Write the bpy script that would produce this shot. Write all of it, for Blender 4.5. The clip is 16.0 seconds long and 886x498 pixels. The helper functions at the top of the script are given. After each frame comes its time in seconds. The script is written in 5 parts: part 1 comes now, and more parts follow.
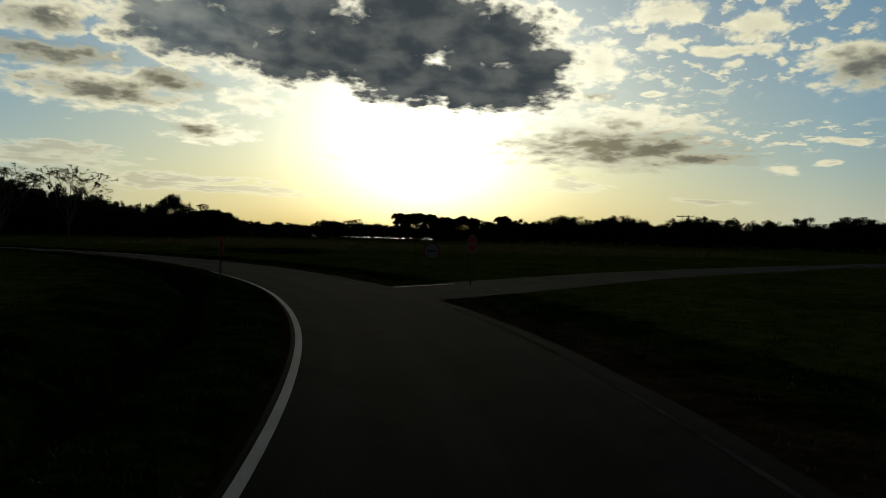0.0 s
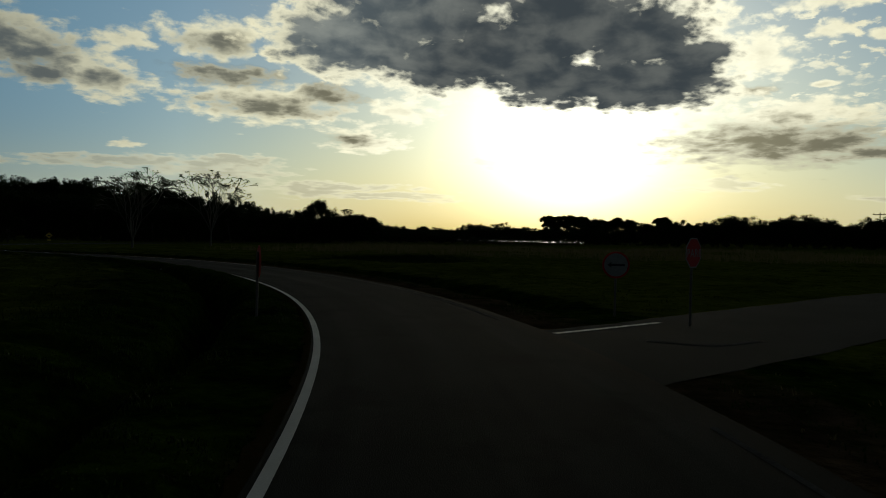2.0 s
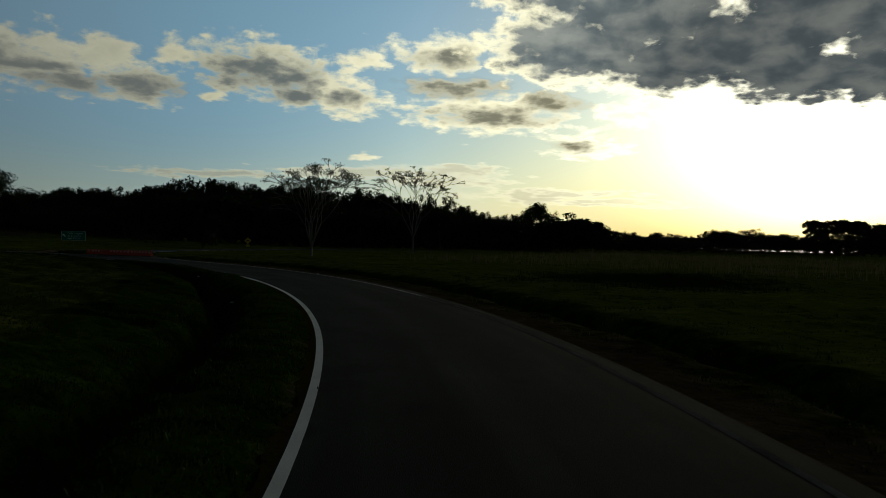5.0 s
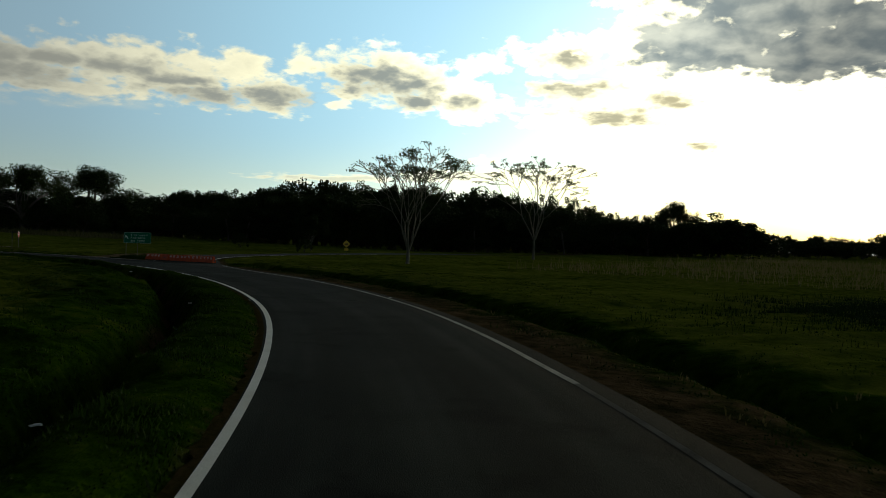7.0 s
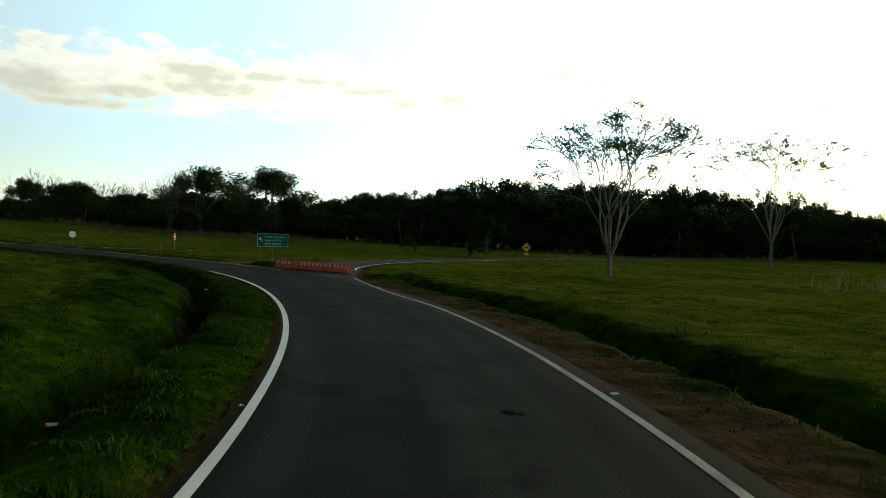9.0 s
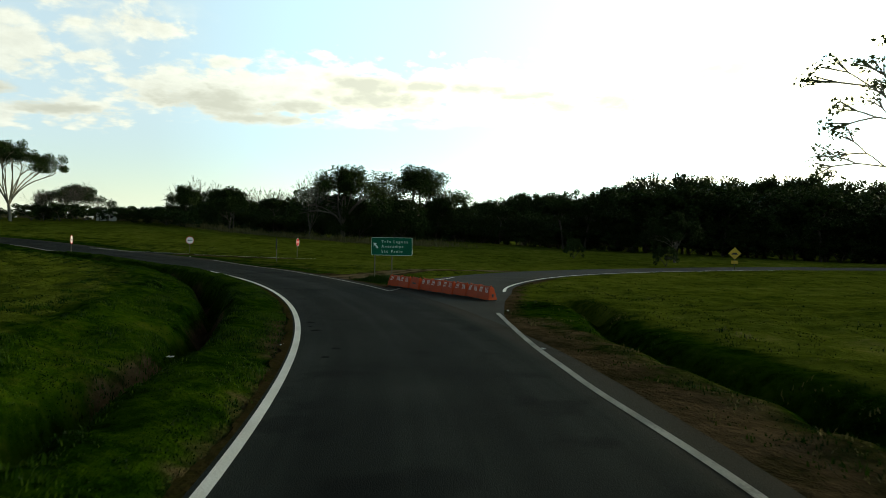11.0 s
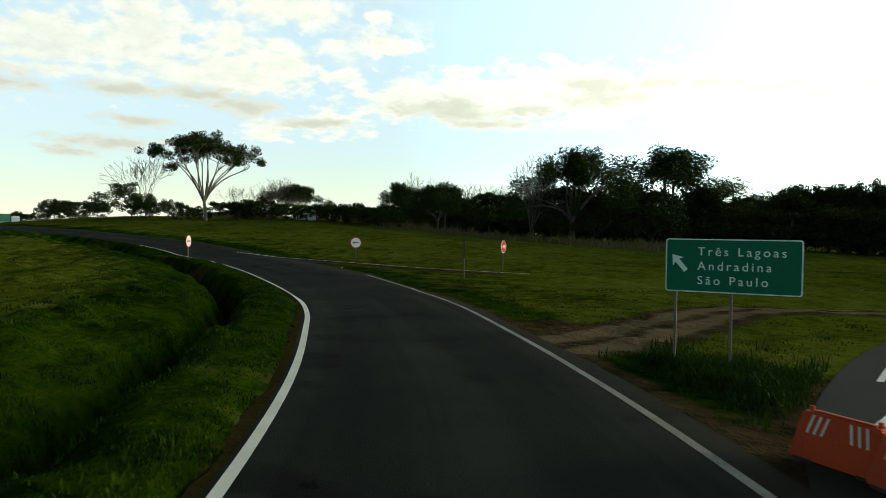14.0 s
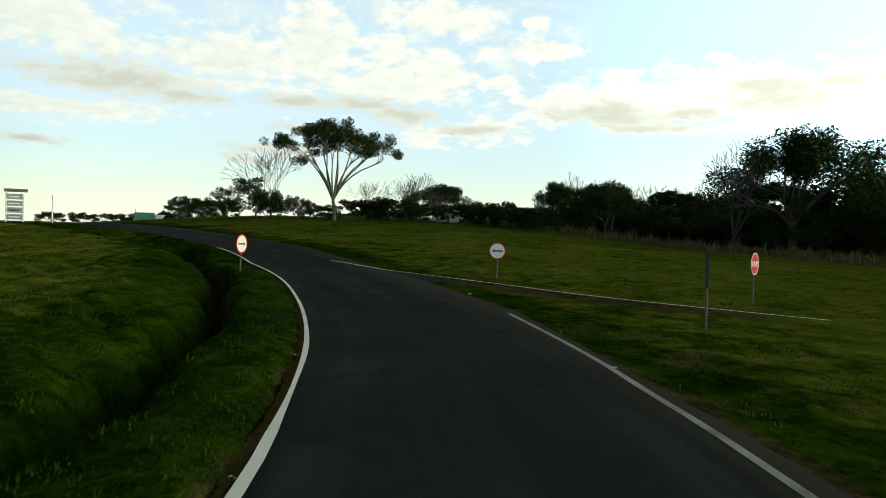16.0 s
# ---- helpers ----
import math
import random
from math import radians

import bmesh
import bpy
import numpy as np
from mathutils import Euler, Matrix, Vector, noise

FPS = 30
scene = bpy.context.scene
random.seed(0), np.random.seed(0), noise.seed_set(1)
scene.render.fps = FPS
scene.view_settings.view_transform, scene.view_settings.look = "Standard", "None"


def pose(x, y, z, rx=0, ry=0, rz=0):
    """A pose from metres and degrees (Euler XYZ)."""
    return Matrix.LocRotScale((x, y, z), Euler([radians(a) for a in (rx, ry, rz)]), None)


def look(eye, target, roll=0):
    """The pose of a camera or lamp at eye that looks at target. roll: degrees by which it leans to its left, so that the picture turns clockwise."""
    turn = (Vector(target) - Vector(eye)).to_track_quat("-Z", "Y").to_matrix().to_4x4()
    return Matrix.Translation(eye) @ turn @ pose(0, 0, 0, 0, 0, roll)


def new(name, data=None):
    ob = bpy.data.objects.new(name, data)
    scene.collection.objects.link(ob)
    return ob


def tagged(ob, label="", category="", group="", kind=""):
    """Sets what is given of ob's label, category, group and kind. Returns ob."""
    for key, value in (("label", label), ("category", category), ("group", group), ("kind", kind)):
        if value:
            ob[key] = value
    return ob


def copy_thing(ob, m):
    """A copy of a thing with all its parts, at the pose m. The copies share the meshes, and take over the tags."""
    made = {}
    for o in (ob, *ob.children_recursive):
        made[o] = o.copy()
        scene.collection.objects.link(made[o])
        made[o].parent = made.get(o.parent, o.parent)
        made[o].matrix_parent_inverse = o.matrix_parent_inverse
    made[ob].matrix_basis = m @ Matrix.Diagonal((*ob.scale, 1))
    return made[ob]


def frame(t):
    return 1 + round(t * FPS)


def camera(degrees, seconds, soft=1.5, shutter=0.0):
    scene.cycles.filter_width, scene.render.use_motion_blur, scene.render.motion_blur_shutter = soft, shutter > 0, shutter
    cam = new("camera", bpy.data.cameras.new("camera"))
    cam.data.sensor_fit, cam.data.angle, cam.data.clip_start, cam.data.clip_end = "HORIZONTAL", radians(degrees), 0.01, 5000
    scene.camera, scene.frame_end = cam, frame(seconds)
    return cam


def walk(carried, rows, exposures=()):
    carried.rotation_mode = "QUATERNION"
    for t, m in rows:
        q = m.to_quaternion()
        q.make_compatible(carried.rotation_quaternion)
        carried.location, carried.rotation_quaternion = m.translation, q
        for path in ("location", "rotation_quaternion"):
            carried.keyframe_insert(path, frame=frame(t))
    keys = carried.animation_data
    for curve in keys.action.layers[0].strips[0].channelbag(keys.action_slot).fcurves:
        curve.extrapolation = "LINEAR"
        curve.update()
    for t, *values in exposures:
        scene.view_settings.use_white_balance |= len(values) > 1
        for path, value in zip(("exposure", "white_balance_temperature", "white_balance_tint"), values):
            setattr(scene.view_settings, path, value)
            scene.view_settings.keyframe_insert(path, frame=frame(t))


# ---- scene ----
LENS = 63.6


def view(x, y, z, yaw, pitch, roll):
    """Camera pose from its place and its turn to the left, up, and lean."""
    return Matrix.Translation((x, y, z)) @ pose(0, 0, 0, 0, 0, yaw) @ pose(0, 0, 0, 90 + pitch) @ pose(0, 0, 0, 0, 0, roll)


ROWS = [
    (0.0, 0.00, 0.00, 3.01, -4.54, -1.46, 1.79),
    (0.5, 0.24, 3.41, 2.98, -1.79, -1.39, 1.53),
    (1.0, 0.30, 6.97, 2.94, 1.35, -1.58, 1.92),
    (1.5, 0.18, 10.67, 2.91, 4.18, -1.59, 1.45),
    (2.0, -0.15, 14.49, 2.88, 7.31, -1.44, 1.21),
    (2.5, -0.70, 18.41, 2.84, 10.25, -1.41, 1.42),
    (3.0, -1.47, 22.41, 2.80, 13.23, -1.42, 1.39),
    (3.5, -2.47, 26.47, 2.76, 16.12, -1.36, 1.96),
    (4.0, -3.71, 30.55, 2.72, 19.33, -1.52, 1.63),
    (4.5, -5.19, 34.62, 2.68, 22.29, -1.39, 1.51),
    (5.0, -6.89, 38.66, 2.64, 24.89, -1.27, 1.39),
    (5.5, -8.78, 42.66, 2.60, 27.26, -1.14, 1.28),
    (6.0, -10.83, 46.60, 2.56, 29.51, -1.02, 1.16),
    (6.5, -13.05, 50.46, 2.52, 31.77, -0.89, 1.04),
    (7.0, -15.42, 54.25, 2.48, 34.32, -1.23, 1.45),
    (7.5, -18.00, 57.90, 2.44, 37.66, -1.31, 0.94),
    (8.0, -20.79, 61.41, 2.40, 41.22, -1.30, 0.68),
    (8.5, -23.82, 64.72, 2.36, 45.21, -1.37, 1.10),
    (9.0, -27.07, 67.83, 2.32, 48.95, -1.39, 1.28),
    (9.5, -30.53, 70.75, 2.28, 52.34, -1.37, 1.15),
    (10.0, -34.16, 73.48, 2.23, 55.49, -1.34, 1.02),
    (10.5, -37.95, 76.02, 2.19, 58.52, -1.32, 0.89),
    (11.0, -41.90, 78.37, 2.15, 61.53, -1.29, 0.76),
    (11.5, -45.99, 80.53, 2.11, 64.64, -1.26, 0.62),
    (12.0, -50.22, 82.46, 2.07, 67.86, -1.26, 0.34),
    (12.5, -54.59, 84.17, 2.02, 70.93, -1.64, 0.29),
    (13.0, -59.06, 85.66, 1.98, 73.79, -1.45, 0.67),
    (13.5, -63.63, 86.95, 1.94, 76.51, -1.43, 0.13),
    (14.0, -68.30, 88.01, 1.89, 79.66, -1.35, 0.82),
    (14.5, -73.04, 88.81, 1.85, 82.65, -1.40, 0.95),
    (15.0, -77.86, 89.39, 1.80, 85.46, -0.90, 1.58),
    (15.5, -82.73, 89.70, 1.76, 88.80, -1.46, 1.97),
    (16.0, -87.65, 89.74, 1.71, 91.90, -1.13, 1.74),
]
cam = camera(LENS, 16.0, soft=0.85, shutter=0.12)
walk(cam, [(r[0], view(*r[1:])) for r in ROWS],
     exposures=[(0.0, -1.35, 6600, 7), (4.2, -1.35, 6500, 5), (5.3, -0.65, 6800, 5), (6.3, 0.12, 7100, 5), (7.0, 0.35, 7200, 5), (8.0, 1.35, 7400, 3), (8.5, 1.8, 7500, 2),
                (9.0, 1.88, 7600, 1), (11.3, 2.0, 7600, 1), (12.5, 2.1, 7600, 1), (16.0, 2.12, 7500, 2)])

# ---- light: low sun behind cloud, clear sky between cloud banks ----
SUN_AZ, SUN_EL = -2.6, 7.5   # degrees; azimuth to the left of +y
world = bpy.data.worlds.new("sky")
scene.world = world
world.use_nodes = True
wt = world.node_tree
wt.nodes.clear()


def wn(kind, **props):
    n = wt.nodes.new(kind)
    for k, v in props.items():
        if k == "operation":
            n.operation = v
        elif k == "blend_type":
            n.blend_type = v
    return n


def wmath(op, a, b=None, c=None, clamp=False):
    n = wn("ShaderNodeMath", operation=op)
    n.use_clamp = clamp
    for i, s in enumerate((a, b, c)):
        if s is None:
            continue
        if isinstance(s, (int, float)):
            n.inputs[i].default_value = s
        else:
            wt.links.new(s, n.inputs[i])
    return n.outputs[0]


def wvec(op, a, b):
    n = wn("ShaderNodeVectorMath", operation=op)
    for i, s in enumerate((a, b)):
        if isinstance(s, tuple):
            n.inputs[i].default_value = s
        else:
            wt.links.new(s, n.inputs[i])
    return n.outputs["Value"] if op in ("LENGTH", "DOT_PRODUCT") else n.outputs[0]


def wstep(v, lo, hi):
    n = wn("ShaderNodeMapRange")
    n.interpolation_type = "SMOOTHSTEP"
    wt.links.new(v, n.inputs[0])
    n.inputs[1].default_value, n.inputs[2].default_value = lo, hi
    return n.outputs[0]


def wnoise(vec, scale, detail, rough, dist=0.0):
    n = wn("ShaderNodeTexNoise")
    wt.links.new(vec, n.inputs["Vector"])
    n.inputs["Scale"].default_value, n.inputs["Detail"].default_value = scale, detail
    n.inputs["Roughness"].default_value, n.inputs["Distortion"].default_value = rough, dist
    return n


def wmix(fac, a, b, blend="MIX"):
    n = wn("ShaderNodeMix")
    n.data_type = "RGBA"
    n.blend_type = blend
    for s, i in ((fac, 0), (a, 6), (b, 7)):
        if isinstance(s, (int, float)):
            n.inputs[i].default_value = s
        elif isinstance(s, tuple):
            n.inputs[i].default_value = (*s, 1)
        else:
            wt.links.new(s, n.inputs[i])
    return n.outputs[2]


# each cloud: azimuth, elevation, half width, half height in degrees
HEAVY_CLOUDS = [
    (14.1, 14.5, 5.7, 2.08), (8.8, 16.1, 5.4, 1.85), (6.9, 13.2, 5.8, 1.91), (1.6, 14.5, 6.7, 2.92), (-2.1, 11.8, 6.1, 1.78), (-8.1, 11.4, 5.8, 1.75), (-7.6, 14.7, 4.6, 2.43), (-11.3, 13.1, 2.8, 1.53),
    (-1.9, 16.5, 5.7, 2.43), (15.6, 15.0, 4.4, 1.75), (9.5, 18.1, 8.4, 1.56)]
# grey undersides
GREY_EAST = [
    (-16.6, 7.0, 7.3, 1.7), (-20.0, 6.9, 6.0, 1.3), (-24.1, 6.2, 3.4, 0.5), (-15.8, 11.0, 1.7, 0.47), (24.1, 11.7, 4.2, 0.9), (21.6, 9.6, 5.1, 0.78), (17.1, 10.7, 1.9, 0.72), (-35.1, 12.3, 2.7, 1.18), (15.4, 7.5, 1.4, 0.37),
    (25.0, 13.9, 3.1, 0.64), (24.4, 11.7, 4.3, 0.82), (21.4, 9.3, 4.7, 0.59), (16.2, 10.4, 2.4, 0.56), (14.9, 7.4, 2.0, 0.44), (37.2, 11.7, 2.9, 1.41), (33.3, 10.5, 2.2, 0.7)]
GREY_MIDDLE = [
    (39.7, 12.0, 4.1, 1.36), (36.1, 10.5, 2.3, 0.66), (48.1, 10.5, 3.5, 0.98), (39.8, 12.6, 3.3, 1.36), (36.2, 10.7, 2.7, 0.74), (64.6, 10.6, 2.7, 1.27), (58.6, 11.7, 4.1, 0.78), (52.7, 10.3, 4.9, 0.74),
    (24.6, 11.8, 3.7, 0.85), (24.6, 14.2, 2.6, 0.58), (21.9, 9.2, 1.7, 0.34), (16.9, 10.7, 1.4, 0.33), (78.8, 10.2, 2.7, 1.13), (68.1, 11.8, 3.6, 0.89), (65.2, 10.4, 4.2, 0.62), (54.8, 11.1, 3.1, 0.47),
    (40.1, 12.3, 3.3, 1.06), (24.9, 12.1, 1.7, 0.43)]
GREY_WEST = [
    (39.7, 12.4, 3.1, 0.93), (54.3, 11.3, 3.1, 0.38), (67.2, 10.6, 4.9, 0.87), (75.6, 9.0, 4.8, 0.52), (81.2, 10.0, 3.6, 0.78), (66.9, 11.6, 3.1, 0.85), (54.1, 11.4, 2.7, 0.4), (103.1, 8.0, 2.7, 0.43),
    (104.5, 6.4, 4.2, 0.43), (104.1, 10.2, 3.9, 0.62), (116.6, 10.7, 6.3, 1.26), (111.9, 10.0, 4.4, 0.57), (98.7, 10.2, 3.6, 0.6), (79.1, 9.6, 4.7, 0.64), (72.8, 9.9, 4.0, 0.58), (63.5, 11.8, 3.1, 0.68),
    (107.3, 5.8, 2.3, 0.39), (121.8, 6.0, 2.4, 0.39), (89.2, 8.5, 3.6, 0.4), (95.1, 9.6, 2.7, 0.87)]
# sunlit bodies
WHITE_EAST = [
    (25.2, 13.7, 4.1, 1.17), (22.3, 9.5, 6.5, 1.63), (13.4, 6.9, 3.7, 0.84), (-27.6, 15.4, 2.7, 1.0), (-21.2, 16.7, 3.7, 0.94), (-20.9, 14.4, 2.1, 0.81), (-34.9, 12.5, 4.5, 2.03), (-26.2, 13.8, 3.7, 0.47),
    (-25.8, 12.9, 0.9, 0.36), (-33.4, 7.1, 1.5, 0.31), (-29.7, 5.2, 1.5, 0.49), (-32.8, 5.6, 1.1, 0.28), (-11.9, 15.4, 2.7, 2.06), (-15.9, 13.3, 3.0, 2.08), (-20.2, 10.9, 1.3, 0.33), (-18.5, 8.7, 7.0, 1.5), (25.2, 13.8, 4.1, 1.2),
    (21.0, 9.5, 6.4, 1.78), (14.4, 7.4, 2.9, 1.05), (37.2, 11.7, 3.9, 1.93), (32.6, 10.0, 3.5, 1.34), (30.4, 12.9, 1.5, 0.55), (10.4, 9.5, 3.1, 1.09)]
WHITE_MIDDLE = [
    (40.1, 12.2, 4.7, 2.31), (34.0, 10.3, 4.2, 1.34), (48.3, 10.4, 3.8, 1.59), (50.0, 12.4, 2.3, 1.17), (31.0, 13.2, 1.5, 0.58), (31.5, 5.9, 1.2, 0.35), (39.4, 12.6, 4.5, 2.12), (34.4, 11.1, 3.2, 1.38),
    (55.5, 11.3, 10.1, 2.21), (64.6, 10.6, 4.0, 2.06), (45.5, 12.9, 1.7, 1.25), (25.1, 14.1, 4.8, 1.41), (31.7, 13.1, 2.2, 0.77), (42.9, 9.9, 1.3, 0.52), (70.1, 11.2, 10.1, 2.09), (57.5, 11.3, 9.6, 1.79),
    (78.5, 12.6, 1.4, 0.44), (71.1, 13.5, 1.2, 0.35), (62.7, 9.5, 9.3, 0.59)]
WHITE_WEST = [
    (67.7, 11.0, 9.8, 2.07), (80.8, 10.3, 8.3, 1.84), (92.0, 13.0, 3.0, 1.28), (84.4, 16.4, 1.3, 0.54), (84.8, 14.8, 1.0, 0.63), (87.9, 8.5, 3.8, 1.21), (93.4, 7.9, 2.4, 1.32), (88.3, 12.1, 2.3, 0.63),
    (71.0, 13.5, 1.2, 0.34), (78.9, 12.5, 1.4, 0.46), (88.7, 14.4, 0.9, 0.34), (103.0, 13.4, 5.0, 2.84), (92.5, 12.7, 3.5, 2.13), (91.2, 16.2, 2.7, 1.03), (84.5, 16.3, 1.3, 0.57), (83.0, 14.6, 2.2, 0.75),
    (71.1, 13.5, 1.0, 0.34), (88.7, 14.3, 0.8, 0.33)]
WHITE_FAR_WEST = [
    (120.5, 13.6, 5.5, 2.4), (109.0, 12.9, 5.0, 2.7), (115.0, 10.6, 6.0, 1.3), (102.4, 13.9, 3.9, 4.56), (96.1, 11.7, 7.1, 2.15), (92.6, 16.9, 4.5, 1.39), (85.0, 16.3, 1.4, 0.57), (84.5, 14.6, 2.7, 1.08), (96.1, 14.0, 1.8, 1.68), (77.4, 10.4, 10.9, 1.69),
    (65.6, 11.2, 6.2, 1.63), (71.4, 13.7, 1.1, 0.4), (119.4, 8.2, 7.8, 0.98), (78.3, 12.7, 2.6, 0.58), (89.0, 14.4, 1.2, 0.38), (120.6, 14.5, 4.5, 1.47), (74.9, 10.9, 14.1, 1.9), (59.2, 12.1, 8.2, 1.47)]
# thin low streaks, and fields of small high puffs
STREAKS = [
    (1.7, 5.4, 6.2, 0.35), (-14.1, 3.8, 3.7, 0.58), (24.0, 5.0, 3.8, 0.59), (17.3, 3.0, 6.2, 0.5), (32.2, 4.6, 7.4, 0.57), (25.1, 4.1, 5.7, 0.43), (16.1, 3.4, 7.0, 0.4), (11.2, 2.6, 5.4, 0.27),
    (42.3, 4.2, 7.6, 0.41), (25.1, 4.7, 5.4, 0.4), (12.0, 2.8, 6.2, 0.31), (-24.6, 2.9, 2.4, 0.25)]
ALTO_CLOUDS = [(-27.0, 14.5, 14.0, 4.0), (-45.0, 14.0, 14.0, 5.0), (-19.0, 9.5, 8.0, 1.6), (-30.0, 7.5, 9.0, 1.2)]
THIN_CLOUDS = [(92.0, 15.5, 12.0, 3.5), (112.0, 13.0, 14.0, 4.5), (72.0, 9.0, 16.0, 1.0)]

coord = wn("ShaderNodeTexCoord").outputs["Generated"]
sep = wn("ShaderNodeSeparateXYZ")
wt.links.new(coord, sep.inputs[0])
az = wmath("MULTIPLY", wmath("ARCTAN2", wmath("MULTIPLY", sep.outputs[0], -1.0), sep.outputs[1]), 57.29578)
el = wmath("MULTIPLY", wmath("ARCSINE", sep.outputs[2]), 57.29578)


def chart(a, e):
    n = wn("ShaderNodeCombineXYZ")
    wt.links.new(a, n.inputs[0])
    wt.links.new(e, n.inputs[1])
    return n.outputs[0]


flat = chart(az, el)
# cloud texture narrows towards the horizon
depth = wmath("MULTIPLY", wmath("LOGARITHM", wmath("DIVIDE", wmath("ADD", wmath("MAXIMUM", el, 0.0), 3.0), 3.0), 2.71828), 17.0)
stretch = wvec("MULTIPLY", chart(az, depth), (0.55, 1.0, 1.0))
warp = wnoise(stretch, 0.30, 4.0, 0.6)
moved = wvec("ADD", flat, wvec("MULTIPLY", wvec("SUBTRACT", warp.outputs["Color"], (0.5, 0.5, 0.5)), (3.0, 1.3, 0.0)))
lower = wvec("ADD", moved, (0.0, 0.22, 0.0))


def bank(blobs, where=moved):
    acc = None
    for a, e, w, h in blobs:
        n = wvec("LENGTH", wvec("MULTIPLY", wvec("SUBTRACT", where, (a, e, 0.0)), (1 / w, 1 / h, 0.0)), (0.0, 0.0, 0.0))
        acc = n if acc is None else wmath("SMOOTH_MIN", acc, n, 0.2)
    return wmath("SUBTRACT", 1.0, acc)


def most(*banks):
    acc = banks[0]
    for b in banks[1:]:
        acc = wmath("MAXIMUM", acc, b)
    return acc


puffs = wnoise(stretch, 0.55, 7.0, 0.58, 0.15).outputs[0]
curds = wnoise(stretch, 1.1, 7.0, 0.62).outputs[0]
lumps = wnoise(stretch, 0.60, 4.0, 0.5, 0.2).outputs[0]
cells = wnoise(stretch, 1.25, 4.5, 0.55, 0.2).outputs[0]
heads = wn("ShaderNodeTexVoronoi")
wt.links.new(wvec("ADD", stretch, wvec("MULTIPLY", wvec("SUBTRACT", warp.outputs["Color"], (0.5, 0.5, 0.5)), (1.5, 1.5, 0.0))), heads.inputs["Vector"])
heads.inputs["Scale"].default_value, heads.inputs["Detail"].default_value, heads.inputs["Roughness"].default_value = 1.15, 2.0, 0.5
billow = wmath("SUBTRACT", 0.48, heads.outputs["Distance"])
ragged_edge = wmath("ADD", wmath("MULTIPLY", wmath("SUBTRACT", puffs, 0.5), 2.0), wmath("ADD", wmath("MULTIPLY", wmath("SUBTRACT", curds, 0.5), 1.7), wmath("MULTIPLY", billow, 0.75)))
heavy = wmath("ADD", wmath("ADD", bank(HEAVY_CLOUDS), 0.50), wmath("MULTIPLY", ragged_edge, 0.50))
grey_bank = most(bank(GREY_EAST, lower), bank(GREY_MIDDLE, lower), bank(GREY_WEST, lower))
grey = wmath("ADD", wmath("ADD", grey_bank, 0.30), wmath("MULTIPLY", ragged_edge, 0.7))
white_bank = most(bank(WHITE_EAST), bank(WHITE_MIDDLE), bank(WHITE_WEST), bank(WHITE_FAR_WEST), grey_bank)
white = wmath("ADD", wmath("ADD", white_bank, 0.26), wmath("MULTIPLY", ragged_edge, 0.72))
streak = wmath("ADD", wmath("ADD", bank(STREAKS), 0.3), wmath("MULTIPLY", ragged_edge, 0.8))

# angle from the sun
s_az, s_el = radians(SUN_AZ), radians(SUN_EL)
SUN_DIR = (-math.sin(s_az) * math.cos(s_el), math.cos(s_az) * math.cos(s_el), math.sin(s_el))
away = wmath("MULTIPLY", wmath("ARCCOSINE", wvec("DOT_PRODUCT", coord, SUN_DIR)), 57.29578)
glow = wmath("POWER", 2.71828, wmath("MULTIPLY", away, -1 / 4.2))
near_sun = wmath("POWER", 2.71828, wmath("MULTIPLY", away, -1 / 13.0))
low = wmath("POWER", 2.71828, wmath("MULTIPLY", wmath("MAXIMUM", el, 0.0), -1 / 7.5))


def wramp(v, *stops):
    """Colours by the angle from the sun, in degrees up to 120."""
    n = wn("ShaderNodeValToRGB")
    wt.links.new(wmath("DIVIDE", v, 120.0), n.inputs[0])
    e = n.color_ramp.elements
    while len(e) < len(stops):
        e.new(0.5)
    for k, (p, c) in zip(e, stops):
        k.position, k.color = p / 120.0, (*c, 1)
    return n.outputs[0]


sky = wn("ShaderNodeTexSky")
sky.sky_type = "NISHITA"
sky.sun_disc = False
sky.sun_elevation, sky.sun_rotation = radians(SUN_EL), radians(-SUN_AZ)
sky.air_density, sky.dust_density, sky.ozone_density = 1.2, 0.25, 3.0
clear = wmix(1.0, sky.outputs[0], (0.053, 0.067, 0.080), "MULTIPLY")
# unseen sky overhead darkened to lower the light on the ground
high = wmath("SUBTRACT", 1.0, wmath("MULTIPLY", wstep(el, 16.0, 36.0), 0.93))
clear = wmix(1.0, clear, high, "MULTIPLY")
# pale haze along the horizon, yellow towards the sun
haze = wramp(away, (0, (0.95, 0.80, 0.42)), (14, (0.72, 0.62, 0.33)), (30, (0.50, 0.51, 0.42)), (50, (0.31, 0.38, 0.385)), (90, (0.215, 0.240, 0.232)))
clear = wmix(wmath("MULTIPLY", low, 0.9), clear, haze)
clear = wmix(1.0, clear, wmix(1.0, (0.72, 0.66, 0.44), near_sun, "MULTIPLY"), "ADD")
clear = wmix(1.0, clear, wmix(1.0, (3.4, 3.2, 2.5), glow, "MULTIPLY"), "ADD")
thick_air = wmath("POWER", 2.71828, wmath("MULTIPLY", wmath("MAXIMUM", el, 0.0), -1 / 2.6))
clear = wmix(wmath("MULTIPLY", thick_air, wstep(away, 34.0, 10.0)), clear, wmix(1.0, clear, (0.62, 0.56, 0.36), "MULTIPLY"))
pale = wmath("MULTIPLY", wmath("MULTIPLY", wstep(away, 14.0, 50.0), wmath("MULTIPLY", wstep(el, 34.0, 17.0), wstep(el, 0.5, 9.0))), 0.78)
clear = wmix(pale, clear, wramp(away, (0, (0.15, 0.26, 0.34)), (30, (0.17, 0.33, 0.46)), (48, (0.16, 0.29, 0.40)), (86, (0.150, 0.196, 0.250))))


